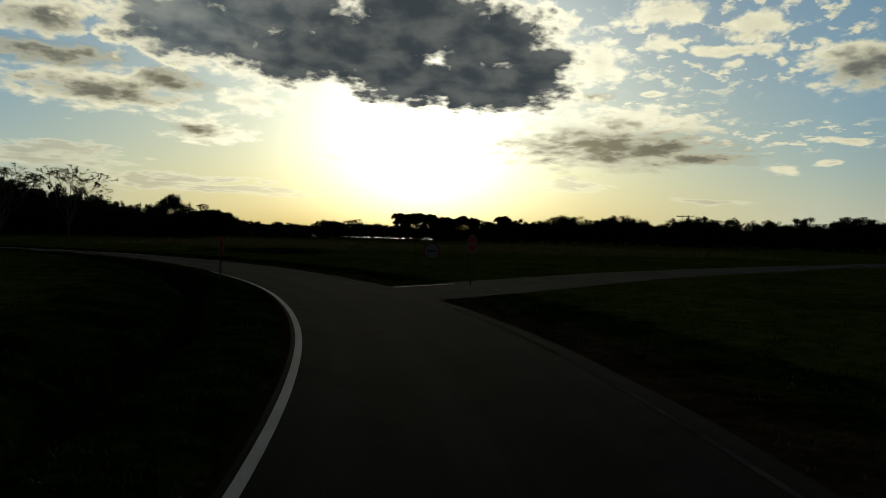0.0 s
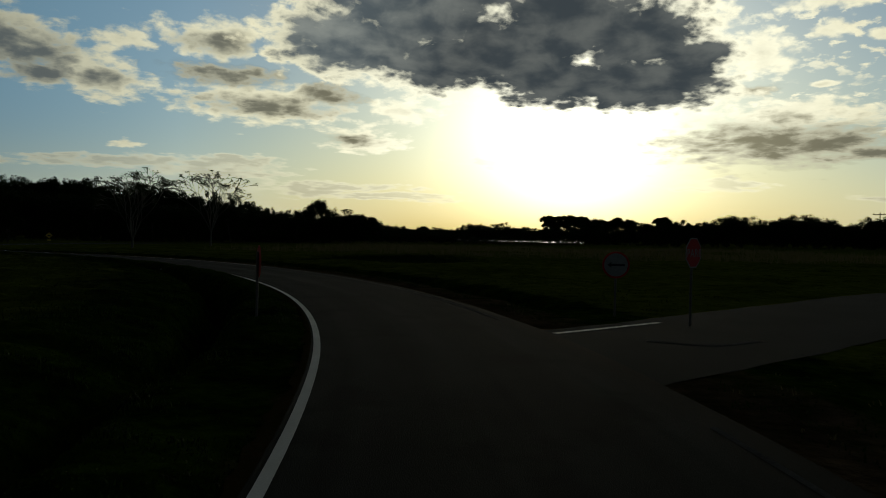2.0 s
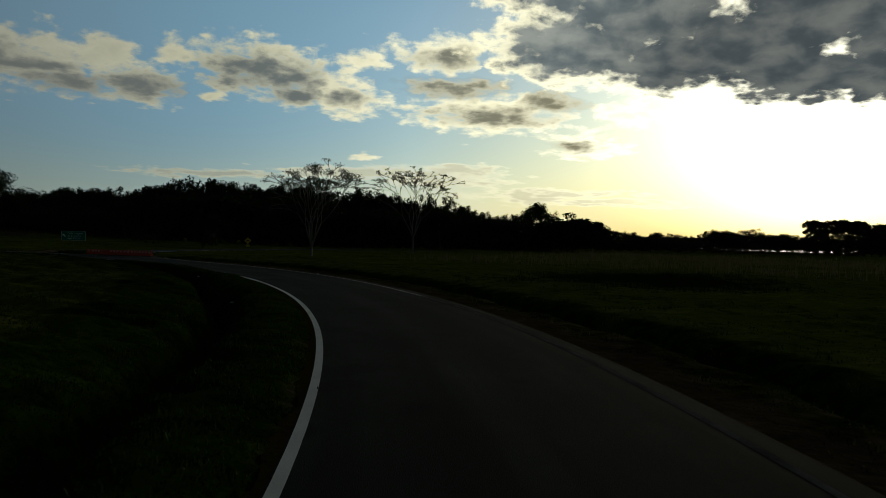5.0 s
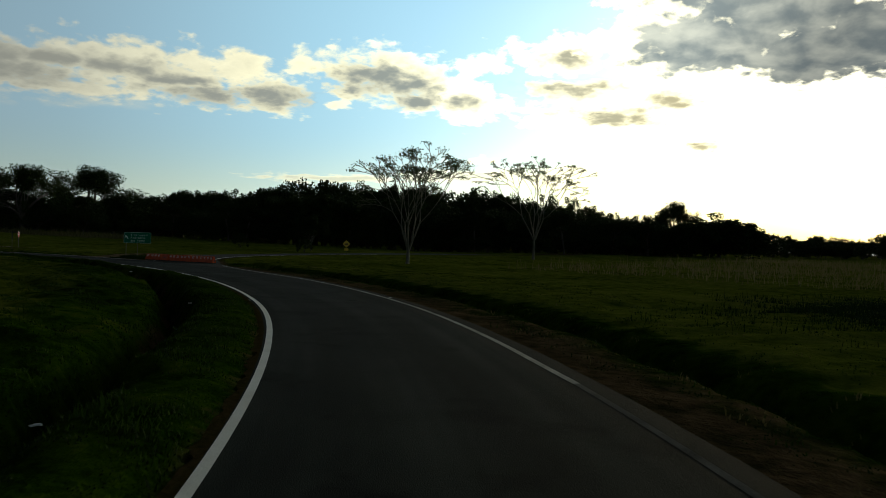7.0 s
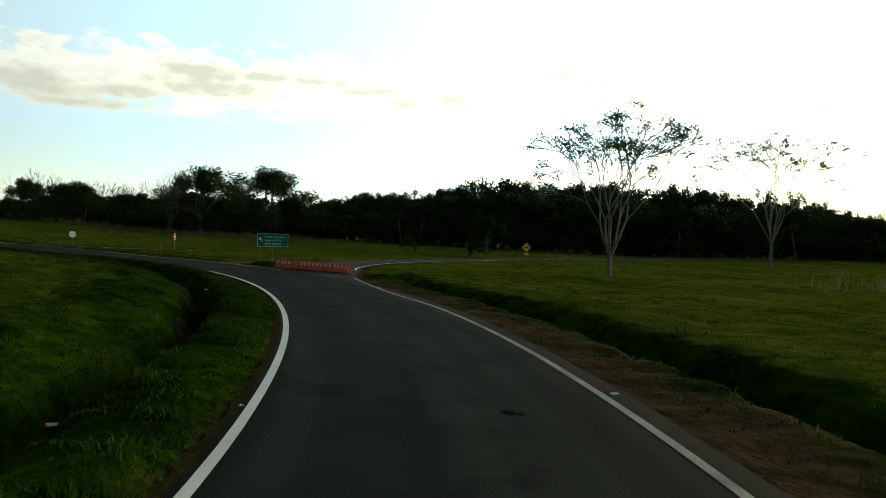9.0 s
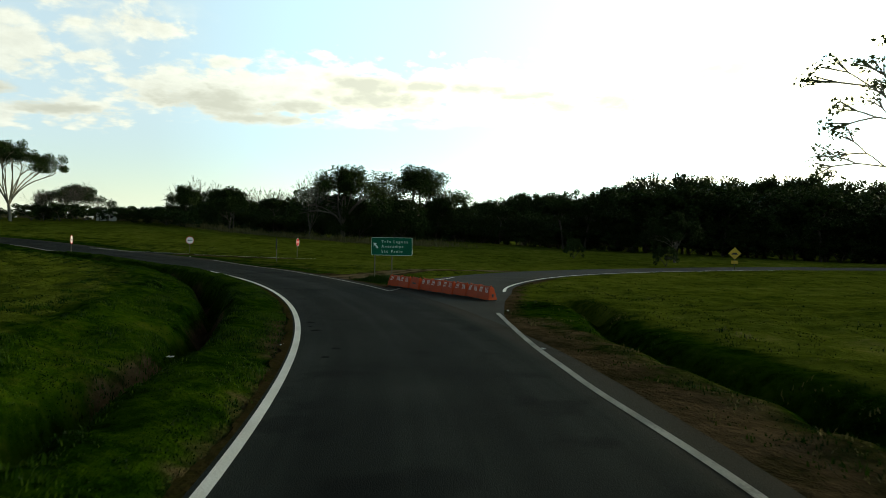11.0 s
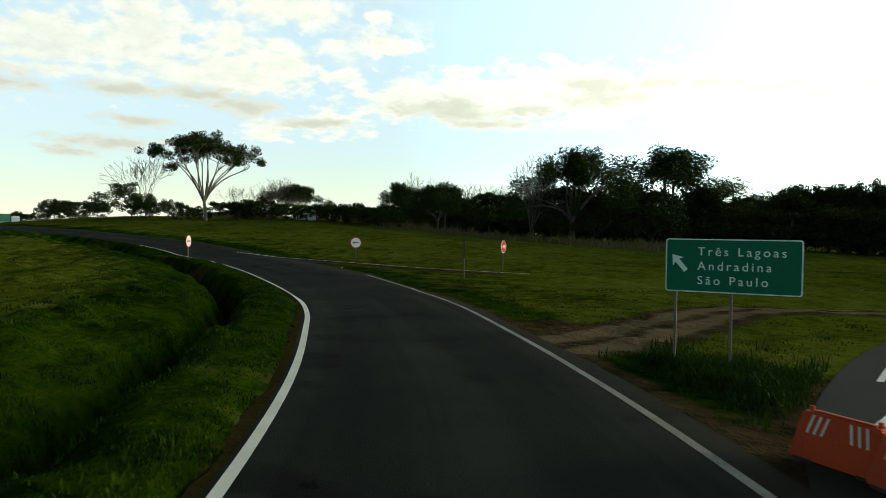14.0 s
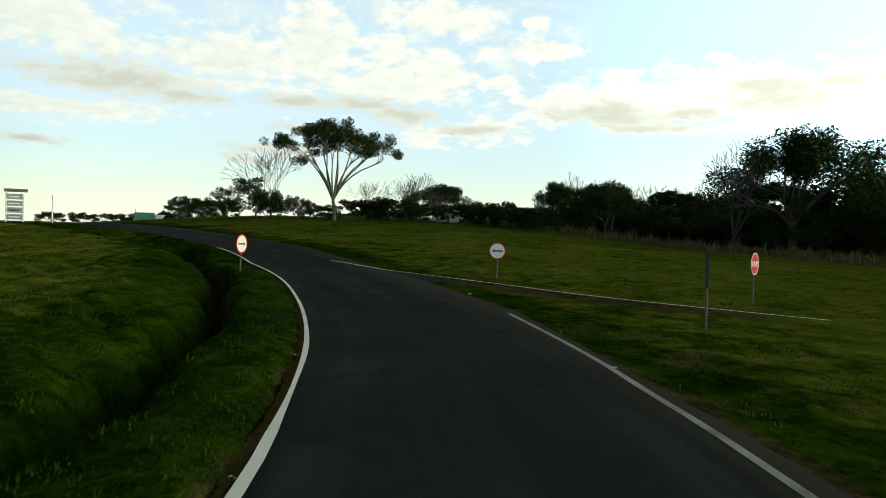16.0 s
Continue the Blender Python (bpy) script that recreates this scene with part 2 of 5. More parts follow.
lit = wramp(away, (0, (2.4, 2.3, 1.9)), (9, (1.25, 1.2, 0.95)), (22, (0.85, 0.80, 0.58)), (45, (0.52, 0.50, 0.36)), (75, (0.222, 0.234, 0.232)), (110, (0.186, 0.202, 0.210)))
lit = wmix(1.0, lit, wmath("ADD", 0.72, wmath("MULTIPLY", curds, 0.56)), "MULTIPLY")
grey_col = wramp(away, (0, (0.40, 0.36, 0.22)), (18, (0.15, 0.14, 0.095)), (40, (0.095, 0.115, 0.125)), (65, (0.150, 0.160, 0.156)), (110, (0.132, 0.144, 0.144)))
dark_col = wmix(wstep(lumps, 0.32, 0.72), (0.050, 0.062, 0.072), (0.135, 0.145, 0.142))
dark_col = wmix(1.0, dark_col, wramp(away, (0, (0.95, 0.95, 0.95)), (11, (0.9, 0.9, 0.9)), (19, (1.7, 1.7, 1.65)), (30, (2.0, 2.0, 1.9))), "MULTIPLY")
alto = wmath("MULTIPLY", wmath("MULTIPLY", wstep(bank(ALTO_CLOUDS), -0.15, 0.4), wstep(wmath("ADD", cells, wmath("MULTIPLY", billow, 0.12)), 0.47, 0.60)), 0.9)
alto = wmath("MAXIMUM", alto, wmath("MULTIPLY", wmath("MULTIPLY", wstep(bank(THIN_CLOUDS), -0.15, 0.5), wstep(puffs, 0.40, 0.66)), 0.75))
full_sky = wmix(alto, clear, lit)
full_sky = wmix(wmath("MULTIPLY", wstep(streak, -0.1, 0.6), wmath("ADD", 0.25, wmath("MULTIPLY", wstep(away, 3.0, 20.0), 0.5))), full_sky, wmix(wstep(streak, 0.1, 0.9), lit, wmix(0.5, lit, grey_col)))
full_sky = wmix(wmath("MULTIPLY", wstep(white, -0.08, 0.55), 0.92), full_sky, lit)
full_sky = wmix(wmath("MULTIPLY", wstep(white, 0.55, 1.5), 0.30), full_sky, grey_col)
full_sky = wmix(wmath("MULTIPLY", wstep(grey, -0.3, 1.05), 0.95), full_sky, grey_col)
full_sky = wmix(wmath("MULTIPLY", wstep(heavy, -0.3, 0.08), 0.9), full_sky, lit)
full_sky = wmix(wstep(heavy, 0.02, 0.55), full_sky, dark_col)
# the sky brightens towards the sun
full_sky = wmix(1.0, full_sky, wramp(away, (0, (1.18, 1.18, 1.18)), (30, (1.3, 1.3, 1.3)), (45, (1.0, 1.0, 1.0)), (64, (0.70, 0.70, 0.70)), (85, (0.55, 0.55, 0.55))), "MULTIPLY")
# unseen sky far from the sun darkened too, to dim the ground
behind_dim = wmath("SUBTRACT", 1.0, wmath("MULTIPLY", wstep(away, 118.0, 150.0), 0.65))
full_sky = wmix(1.0, full_sky, behind_dim, "MULTIPLY")
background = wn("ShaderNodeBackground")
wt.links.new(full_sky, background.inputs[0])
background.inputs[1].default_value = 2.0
out = wn("ShaderNodeOutputWorld")
wt.links.new(background.outputs[0], out.inputs[0])

sun_data = bpy.data.lights.new("sun", "SUN")
sun_data.energy, sun_data.angle, sun_data.color = 0.3, radians(10), (1.0, 0.86, 0.62)
sun = new("sun", sun_data)
sun.matrix_world = look((0, 0, 60), (-SUN_DIR[0] * 10, -SUN_DIR[1] * 10, 60 - SUN_DIR[2] * 10))


# ---- materials ----
def material(name, colour, dark=None, rough=0.8, scale=1.0, fine=14.0, bump=0.15, metal=0.0, patch=0.5, third=None, spec=0.5):
    """A surface with broad patches, fine grain and relief. colour and dark: linear base colours."""
    m = bpy.data.materials.new(name)
    m.use_nodes = True
    nt = m.node_tree
    bsdf = nt.nodes["Principled BSDF"]
    bsdf.inputs["Roughness"].default_value, bsdf.inputs["Metallic"].default_value = rough, metal
    bsdf.inputs["Specular IOR Level"].default_value = spec
    dark = dark or tuple(c * 0.6 for c in colour)
    tc = nt.nodes.new("ShaderNodeTexCoord")
    broad, grain = nt.nodes.new("ShaderNodeTexNoise"), nt.nodes.new("ShaderNodeTexNoise")
    broad.inputs["Scale"].default_value, broad.inputs["Detail"].default_value = scale, 4
    grain.inputs["Scale"].default_value, grain.inputs["Detail"].default_value = fine, 5
    add = nt.nodes.new("ShaderNodeMath")
    add.operation = "MULTIPLY_ADD"
    ramp = nt.nodes.new("ShaderNodeValToRGB")
    ramp.color_ramp.elements[0].position, ramp.color_ramp.elements[1].position = 0.5 - 0.32 * patch, 0.5 + 0.32 * patch
    ramp.color_ramp.elements[0].color, ramp.color_ramp.elements[1].color = (*dark, 1), (*colour, 1)
    if third:
        e = ramp.color_ramp.elements.new(0.5 + 0.45 * patch)
        e.color = (*third, 1)
    half = nt.nodes.new("ShaderNodeMath")
    half.operation = "MULTIPLY"
    half.inputs[1].default_value = 0.6
    for node in (broad, grain):
        nt.links.new(tc.outputs["Object"], node.inputs["Vector"])
    nt.links.new(broad.outputs[0], half.inputs[0])
    nt.links.new(grain.outputs[0], add.inputs[0])
    add.inputs[1].default_value = 0.4
    nt.links.new(half.outputs[0], add.inputs[2])
    nt.links.new(add.outputs[0], ramp.inputs[0])
    nt.links.new(ramp.outputs[0], bsdf.inputs["Base Color"])
    if bump:
        b = nt.nodes.new("ShaderNodeBump")
        b.inputs["Strength"].default_value, b.inputs["Distance"].default_value = bump, (0.05 if fine > 5 else 0.2)
        nt.links.new(grain.outputs[0], b.inputs["Height"])
        nt.links.new(b.outputs[0], bsdf.inputs["Normal"])
    return m


def leaf_material(name, a, b, trans=0.25):
    m = bpy.data.materials.new(name)
    m.use_nodes = True
    nt = m.node_tree
    bsdf = nt.nodes["Principled BSDF"]
    geo = nt.nodes.new("ShaderNodeNewGeometry")
    info = nt.nodes.new("ShaderNodeObjectInfo")
    add = nt.nodes.new("ShaderNodeMath")
    add.operation = "MULTIPLY_ADD"
    add.inputs[1].default_value = 0.6
    mul = nt.nodes.new("ShaderNodeMath")
    mul.operation = "MULTIPLY"
    mul.inputs[1].default_value = 0.4
    nt.links.new(info.outputs["Random"], mul.inputs[0])
    nt.links.new(geo.outputs["Random Per Island"], add.inputs[0])
    nt.links.new(mul.outputs[0], add.inputs[2])
    mix = nt.nodes.new("ShaderNodeMix")
    mix.data_type = "RGBA"
    mix.inputs[6].default_value, mix.inputs[7].default_value = (*a, 1), (*b, 1)
    nt.links.new(add.outputs[0], mix.inputs[0])
    nt.links.new(mix.outputs[2], bsdf.inputs["Base Color"])
    bsdf.inputs["Roughness"].default_value = 0.65
    bsdf.inputs["Specular IOR Level"].default_value = 0.05
    if trans:
        tr = nt.nodes.new("ShaderNodeBsdfTranslucent")
        nt.links.new(mix.outputs[2], tr.inputs[0])
        ms = nt.nodes.new("ShaderNodeMixShader")
        ms.inputs[0].default_value = trans
        nt.links.new(bsdf.outputs[0], ms.inputs[1])
        nt.links.new(tr.outputs[0], ms.inputs[2])
        nt.links.new(ms.outputs[0], nt.nodes["Material Output"].inputs[0])
    return m


def ground_material():
    """Meadow grass, mown grass and bare soil on one sheet, blended by the plan's masks and broken up by noise."""
    m = bpy.data.materials.new("meadow_ground")
    m.use_nodes = True
    nt = m.node_tree
    bsdf = nt.nodes["Principled BSDF"]
    bsdf.inputs["Roughness"].default_value = 0.95
    bsdf.inputs["Specular IOR Level"].default_value = 0.0
    tc = nt.nodes.new("ShaderNodeTexCoord")

    def noise(scale, detail=5.0, rough=0.6):
        n = nt.nodes.new("ShaderNodeTexNoise")
        n.inputs["Scale"].default_value, n.inputs["Detail"].default_value, n.inputs["Roughness"].default_value = scale, detail, rough
        nt.links.new(tc.outputs["Object"], n.inputs["Vector"])
        return n.outputs[0]

    def calc(op, a, b, c=None):
        n = nt.nodes.new("ShaderNodeMath")
        n.operation = op
        for i, s in enumerate((a, b, c)):
            if s is None:
                continue
            if isinstance(s, (int, float)):
                n.inputs[i].default_value = s
            else:
                nt.links.new(s, n.inputs[i])
        return n.outputs[0]

    def ramp(v, *stops):
        n = nt.nodes.new("ShaderNodeValToRGB")
        nt.links.new(v, n.inputs[0])
        e = n.color_ramp.elements
        while len(e) < len(stops):
            e.new(0.5)
        for k, (p, c) in zip(e, stops):
            k.position, k.color = p, (*c, 1)
        return n.outputs[0]

    def mask(name, grain):
        n = nt.nodes.new("ShaderNodeAttribute")
        n.attribute_name = name
        r = nt.nodes.new("ShaderNodeMapRange")
        r.interpolation_type = "SMOOTHSTEP"
        nt.links.new(calc("MULTIPLY_ADD", grain, 1.0, calc("SUBTRACT", n.outputs["Fac"], 0.5)), r.inputs[0])
        r.inputs[1].default_value, r.inputs[2].default_value = 0.25, 0.75
        return r.outputs[0]

    def mix(f, a, b):
        n = nt.nodes.new("ShaderNodeMix")
        n.data_type = "RGBA"
        for s, i in ((f, 0), (a, 6), (b, 7)):
            nt.links.new(s, n.inputs[i])
        return n.outputs[2]

    broad, mid, fine = noise(0.13, 4), noise(0.9), noise(3.4)
    tone = calc("MULTIPLY_ADD", broad, 0.32, calc("MULTIPLY_ADD", mid, 0.40, calc("MULTIPLY", fine, 0.28)))
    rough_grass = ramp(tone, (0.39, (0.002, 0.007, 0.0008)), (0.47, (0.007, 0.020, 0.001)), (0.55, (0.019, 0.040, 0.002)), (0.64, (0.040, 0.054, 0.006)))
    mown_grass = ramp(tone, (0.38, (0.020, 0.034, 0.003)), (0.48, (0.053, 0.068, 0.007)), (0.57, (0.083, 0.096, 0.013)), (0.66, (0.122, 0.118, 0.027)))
    soil = ramp(calc("MULTIPLY_ADD", mid, 0.6, calc("MULTIPLY", fine, 0.4)), (0.36, (0.016, 0.015, 0.006)), (0.5, (0.044, 0.031, 0.016)), (0.66, (0.084, 0.057, 0.031)))
    dusty = ramp(calc("MULTIPLY_ADD", mid, 0.4, calc("MULTIPLY", fine, 0.6)), (0.36, (0.090, 0.066, 0.038)), (0.66, (0.150, 0.112, 0.068)))
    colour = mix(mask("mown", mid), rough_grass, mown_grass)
    colour = mix(mask("soil", mid), colour, soil)
    colour = mix(mask("dust", mid), colour, dusty)
    nt.links.new(colour, bsdf.inputs["Base Color"])
    b = nt.nodes.new("ShaderNodeBump")
    b.inputs["Strength"].default_value, b.inputs["Distance"].default_value = 1.0, 0.12
    nt.links.new(calc("MULTIPLY_ADD", noise(9.0), 0.5, fine), b.inputs["Height"])
    nt.links.new(b.outputs[0], bsdf.inputs["Normal"])
    return m


MEADOW = ground_material()
ASPHALT = material("asphalt", (0.0215, 0.0250, 0.0215), (0.0090, 0.0108, 0.0094), 0.95, 0.35, 60.0, 0.35, patch=0.5, spec=0.03)


def driven_asphalt():
    """Asphalt with streaks along the way, two polished wheel tracks and dusty edges."""
    m = ASPHALT.copy()
    m.name = "driven_asphalt"
    nt = m.node_tree
    bsdf = nt.nodes["Principled BSDF"]
    plain = bsdf.inputs["Base Color"].links[0].from_socket

    def calc(op, a, b=0.0):
        n = nt.nodes.new("ShaderNodeMath")
        n.operation = op
        for i, s in enumerate((a, b)):
            if isinstance(s, (int, float)):
                n.inputs[i].default_value = s
            else:
                nt.links.new(s, n.inputs[i])
        return n.outputs[0]

    def attr(name):
        n = nt.nodes.new("ShaderNodeAttribute")
        n.attribute_name = name
        return n.outputs["Fac"]

    def noise(vec, scale, detail):
        n = nt.nodes.new("ShaderNodeTexNoise")
        nt.links.new(vec, n.inputs["Vector"])
        n.inputs["Scale"].default_value, n.inputs["Detail"].default_value = scale, detail
        return n.outputs[0]

    def ease(v, lo, hi):
        n = nt.nodes.new("ShaderNodeMapRange")
        n.interpolation_type = "SMOOTHSTEP"
        nt.links.new(v, n.inputs[0])
        n.inputs[1].default_value, n.inputs[2].default_value = lo, hi
        return n.outputs[0]

    across, along = attr("across"), attr("along")
    vec = nt.nodes.new("ShaderNodeCombineXYZ")
    nt.links.new(calc("MULTIPLY", across, 1.5), vec.inputs[0])
    nt.links.new(calc("MULTIPLY", along, 0.05), vec.inputs[1])
    streak = noise(vec.outputs[0], 0.9, 3)
    wander = calc("MULTIPLY", calc("SUBTRACT", noise(vec.outputs[0], 0.35, 2), 0.5), 0.9)
    spot = calc("ADD", across, wander)
    left = ease(calc("ABSOLUTE", calc("SUBTRACT", spot, 1.5)), 0.75, 0.1)
    right = ease(calc("ABSOLUTE", calc("SUBTRACT", spot, 3.7)), 0.75, 0.1)
    wheel = calc("MULTIPLY", calc("MAXIMUM", left, right), ease(streak, 0.30, 0.62))
    gain = calc("MULTIPLY", calc("ADD", 0.62, calc("MULTIPLY", ease(streak, 0.3, 0.72), 0.75)), calc("SUBTRACT", 1.0, calc("MULTIPLY", wheel, 0.32)))
    place = nt.nodes.new("ShaderNodeTexCoord").outputs["Object"]
    stain = ease(noise(place, 0.55, 5), 0.56, 0.66)
    gain = calc("MULTIPLY", gain, calc("SUBTRACT", 1.0, calc("MULTIPLY", stain, 0.45)))
    gain = calc("MULTIPLY", gain, calc("ADD", 0.8, calc("MULTIPLY", noise(place, 0.11, 3), 0.45)))
    shade = nt.nodes.new("ShaderNodeMix")
    shade.data_type, shade.blend_type = "RGBA", "MULTIPLY"
    shade.inputs[0].default_value = 1.0
    nt.links.new(plain, shade.inputs[6])
    nt.links.new(gain, shade.inputs[7])
    dust = nt.nodes.new("ShaderNodeMix")
    dust.data_type = "RGBA"
    edge = ease(calc("ADD", across, calc("MULTIPLY", streak, 1.2)), 5.2, 6.6)
    nt.links.new(calc("MULTIPLY", edge, 0.6), dust.inputs[0])
    nt.links.new(shade.outputs[2], dust.inputs[6])
    dust.inputs[7].default_value = (0.046, 0.036, 0.024, 1)
    nt.links.new(dust.outputs[2], bsdf.inputs["Base Color"])
    return m


DRIVEN = driven_asphalt()
TAR = material("tar_mark", (0.006, 0.007, 0.006), (0.012, 0.013, 0.012), 0.95, 2.0, 30.0, 0.2, spec=0.0)
OLD_ASPHALT = material("worn_asphalt", (0.050, 0.050, 0.043), (0.029, 0.029, 0.025), 0.95, 0.4, 60.0, 0.25, patch=0.8, spec=0.03)
SOIL = material("red_soil", (0.046, 0.029, 0.013), (0.012, 0.016, 0.003), 0.95, 0.7, 8.0, 0.8, patch=0.8, spec=0.0)
PAINT = material("road_paint", (0.80, 0.78, 0.72), (0.56, 0.54, 0.48), 0.75, 1.2, 30.0, 0.2, patch=0.7, spec=0.1)
OLD_PAINT = material("worn_road_paint", (0.36, 0.345, 0.30), (0.10, 0.095, 0.085), 0.75, 1.0, 22.0, 0.2, patch=0.6, spec=0.1)
# wear, plus dim light put into the colour for the first right-hand line
FADED_DIM_PAINT = material("faded_dim_road_paint", (0.16, 0.152, 0.135), (0.045, 0.043, 0.04), 0.9, 1.0, 22.0, 0.2, patch=0.6, spec=0.0)
BARK = material("bark", (0.060, 0.050, 0.038), (0.028, 0.023, 0.017), 0.9, 0.8, 9.0, 0.5)
PALE_BARK = material("pale_bark", (0.16, 0.15, 0.115), (0.08, 0.075, 0.058), 0.9, 0.8, 9.0, 0.4, spec=0.1)
LEAF = leaf_material("forest_leaf", (0.006, 0.015, 0.003), (0.025, 0.042, 0.009), 0.12)
LEAF_LIGHT = leaf_material("tree_leaf", (0.018, 0.034, 0.008), (0.046, 0.064, 0.017), 0.15)
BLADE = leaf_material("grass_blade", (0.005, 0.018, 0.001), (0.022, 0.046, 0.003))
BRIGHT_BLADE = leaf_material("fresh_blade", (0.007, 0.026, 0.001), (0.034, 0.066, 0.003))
# shade between tussocks put into this green; also serves the rank grass
DARK_BLADE = leaf_material("lush_shaded_blade", (0.002, 0.009, 0.001), (0.009, 0.024, 0.002))
STRAW = leaf_material("straw_blade", (0.080, 0.070, 0.028), (0.160, 0.132, 0.058))
DRY = leaf_material("dry_grass", (0.045, 0.048, 0.016), (0.110, 0.098, 0.040))
STEEL = material("galvanised_steel", (0.32, 0.32, 0.31), (0.2, 0.2, 0.19), 0.5, 2.0, 30.0, 0.05, metal=0.7)
TIMBER_POST = material("weathered_post", (0.15, 0.13, 0.10), (0.07, 0.06, 0.05), 0.85, 2.0, 25.0, 0.3)
SIGN_WHITE = material("sign_white", (0.74, 0.72, 0.68), (0.62, 0.60, 0.55), 0.45, 2.0, 20.0, 0.02)
# sign white with shade put into it, for faces turned from the sun
SHADED_WHITE = material("shaded_sign_white", (0.34, 0.33, 0.30), (0.24, 0.23, 0.21), 0.8, 2.0, 20.0, 0.02, spec=0.0)
SIGN_RED = material("sign_red", (0.52, 0.025, 0.018), (0.40, 0.02, 0.015), 0.6, 2.0, 20.0, 0.02, spec=0.1)
SIGN_BLACK = material("sign_black", (0.012, 0.012, 0.012), (0.02, 0.02, 0.02), 0.5, 2.0, 20.0, 0.02)
SIGN_GREEN = material("sign_green", (0.004, 0.125, 0.064), (0.003, 0.105, 0.054), 0.6, 1.0, 20.0, 0.02, spec=0.1)
SIGN_MINT = material("sign_lettering", (0.62, 0.80, 0.72), (0.52, 0.70, 0.62), 0.45, 2.0, 20.0, 0.02)
SIGN_YELLOW = material("sign_yellow", (0.62, 0.40, 0.02), (0.5, 0.32, 0.02), 0.45, 2.0, 20.0, 0.02)
ORANGE = material("orange_plastic", (0.52, 0.062, 0.010), (0.34, 0.045, 0.012), 0.65, 1.6, 25.0, 0.08, spec=0.2)
REFLECT = material("white_reflector", (0.66, 0.63, 0.58), (0.5, 0.47, 0.42), 0.5, 3.0, 25.0, 0.02)
RUBBER = material("dark_plastic", (0.02, 0.02, 0.02), (0.012, 0.012, 0.012), 0.7)
PLASTER = material("white_plaster", (0.72, 0.71, 0.68), (0.55, 0.54, 0.5), 0.8, 0.6, 8.0, 0.1)
GREEN_TARP = material("green_tarpaulin", (0.05, 0.2, 0.13), (0.035, 0.14, 0.09), 0.7)
GLASS = material("dark_glass", (0.03, 0.035, 0.04), (0.02, 0.02, 0.02), 0.12, bump=0)
WATER = material("lake_water", (0.05, 0.07, 0.08), (0.04, 0.055, 0.065), 0.3, 0.02, 0.4, 0.15)
LITTER = material("paper_litter", (0.7, 0.7, 0.68), (0.5, 0.5, 0.48), 0.7)


# ---- building helpers ----
def mesh_ob(name, verts, faces, mat, parent=None, label="", smooth=False):
    me = bpy.data.meshes.new(name)
    me.from_pydata([tuple(v) for v in verts], [], [tuple(f) for f in faces])
    me.materials.append(mat)
    me.validate()
    me.update()
    if smooth:
        me.shade_smooth()
    ob = new(name, me)
    ob.parent = parent
    if label:
        ob["label"] = label
    return ob


def part(name, bm, mat, parent=None, label="", smooth=False):
    """Links a bmesh as one mesh object under a thing or a part."""
    me = bpy.data.meshes.new(name)
    bm.normal_update()
    bm.to_mesh(me)
    bm.free()
    me.materials.append(mat)
    if smooth:
        me.shade_smooth()
    ob = new(name, me)
    ob.parent = parent
    if label:
        ob["label"] = label
    return ob


def thing(name, m, label, category, group="", kind=""):
    ob = new(name)
    ob.matrix_world = m
    return tagged(ob, label, category, group, kind)


def box(bm, x0, x1, y0, y1, z0, z1, bevel=0.0):
    made = bmesh.ops.create_cube(bm, size=1.0)["verts"]
    for v in made:
        v.co = Vector((x0 + (v.co.x + 0.5) * (x1 - x0), y0 + (v.co.y + 0.5) * (y1 - y0), z0 + (v.co.z + 0.5) * (z1 - z0)))
    if bevel:
        edges = list({e for v in made for e in v.link_edges})
        bmesh.ops.bevel(bm, geom=edges, offset=bevel, segments=2, affect="EDGES", profile=0.5)
    return bm


def boxed(*args, bevel=0.0):
    return box(bmesh.new(), *args, bevel=bevel)


def rod(bm, p, q, r0, r1=None, sides=10):
    r1 = r0 if r1 is None else r1
    p, q = Vector(p), Vector(q)
    m = Matrix.Translation((p + q) / 2) @ (q - p).to_track_quat("Z", "Y").to_matrix().to_4x4()
    bmesh.ops.create_cone(bm, cap_ends=True, segments=sides, radius1=r0, radius2=r1, depth=(q - p).length, matrix=m)
    return bm


def prism(points, y0, y1):
    """A flat outline in x and z, drawn out from y0 to y1."""
    bm = bmesh.new()
    a = [bm.verts.new((x, y0, z)) for x, z in points]
    b = [bm.verts.new((x, y1, z)) for x, z in points]
    bm.faces.new(a)
    bm.faces.new(b[::-1])
    n = len(points)
    for i in range(n):
        bm.faces.new((a[i], b[i], b[(i + 1) % n], a[(i + 1) % n]))
    bmesh.ops.recalc_face_normals(bm, faces=bm.faces)
    return bm


def circle(r, n=32, turn=0.0):
    return [(r * math.cos(2 * math.pi * i / n + turn), r * math.sin(2 * math.pi * i / n + turn)) for i in range(n)]


def shifted(points, dx, dz):
    return [(x + dx, z + dz) for x, z in points]


def arrow(length, width):
    h, w = length / 2, width
    return [(-h, 0), (-h + w * 1.7, w * 1.25), (-h + w * 1.4, w * 0.42), (h, w * 0.42), (h, -w * 0.42), (-h + w * 1.4, -w * 0.42), (-h + w * 1.7, -w * 1.25)]


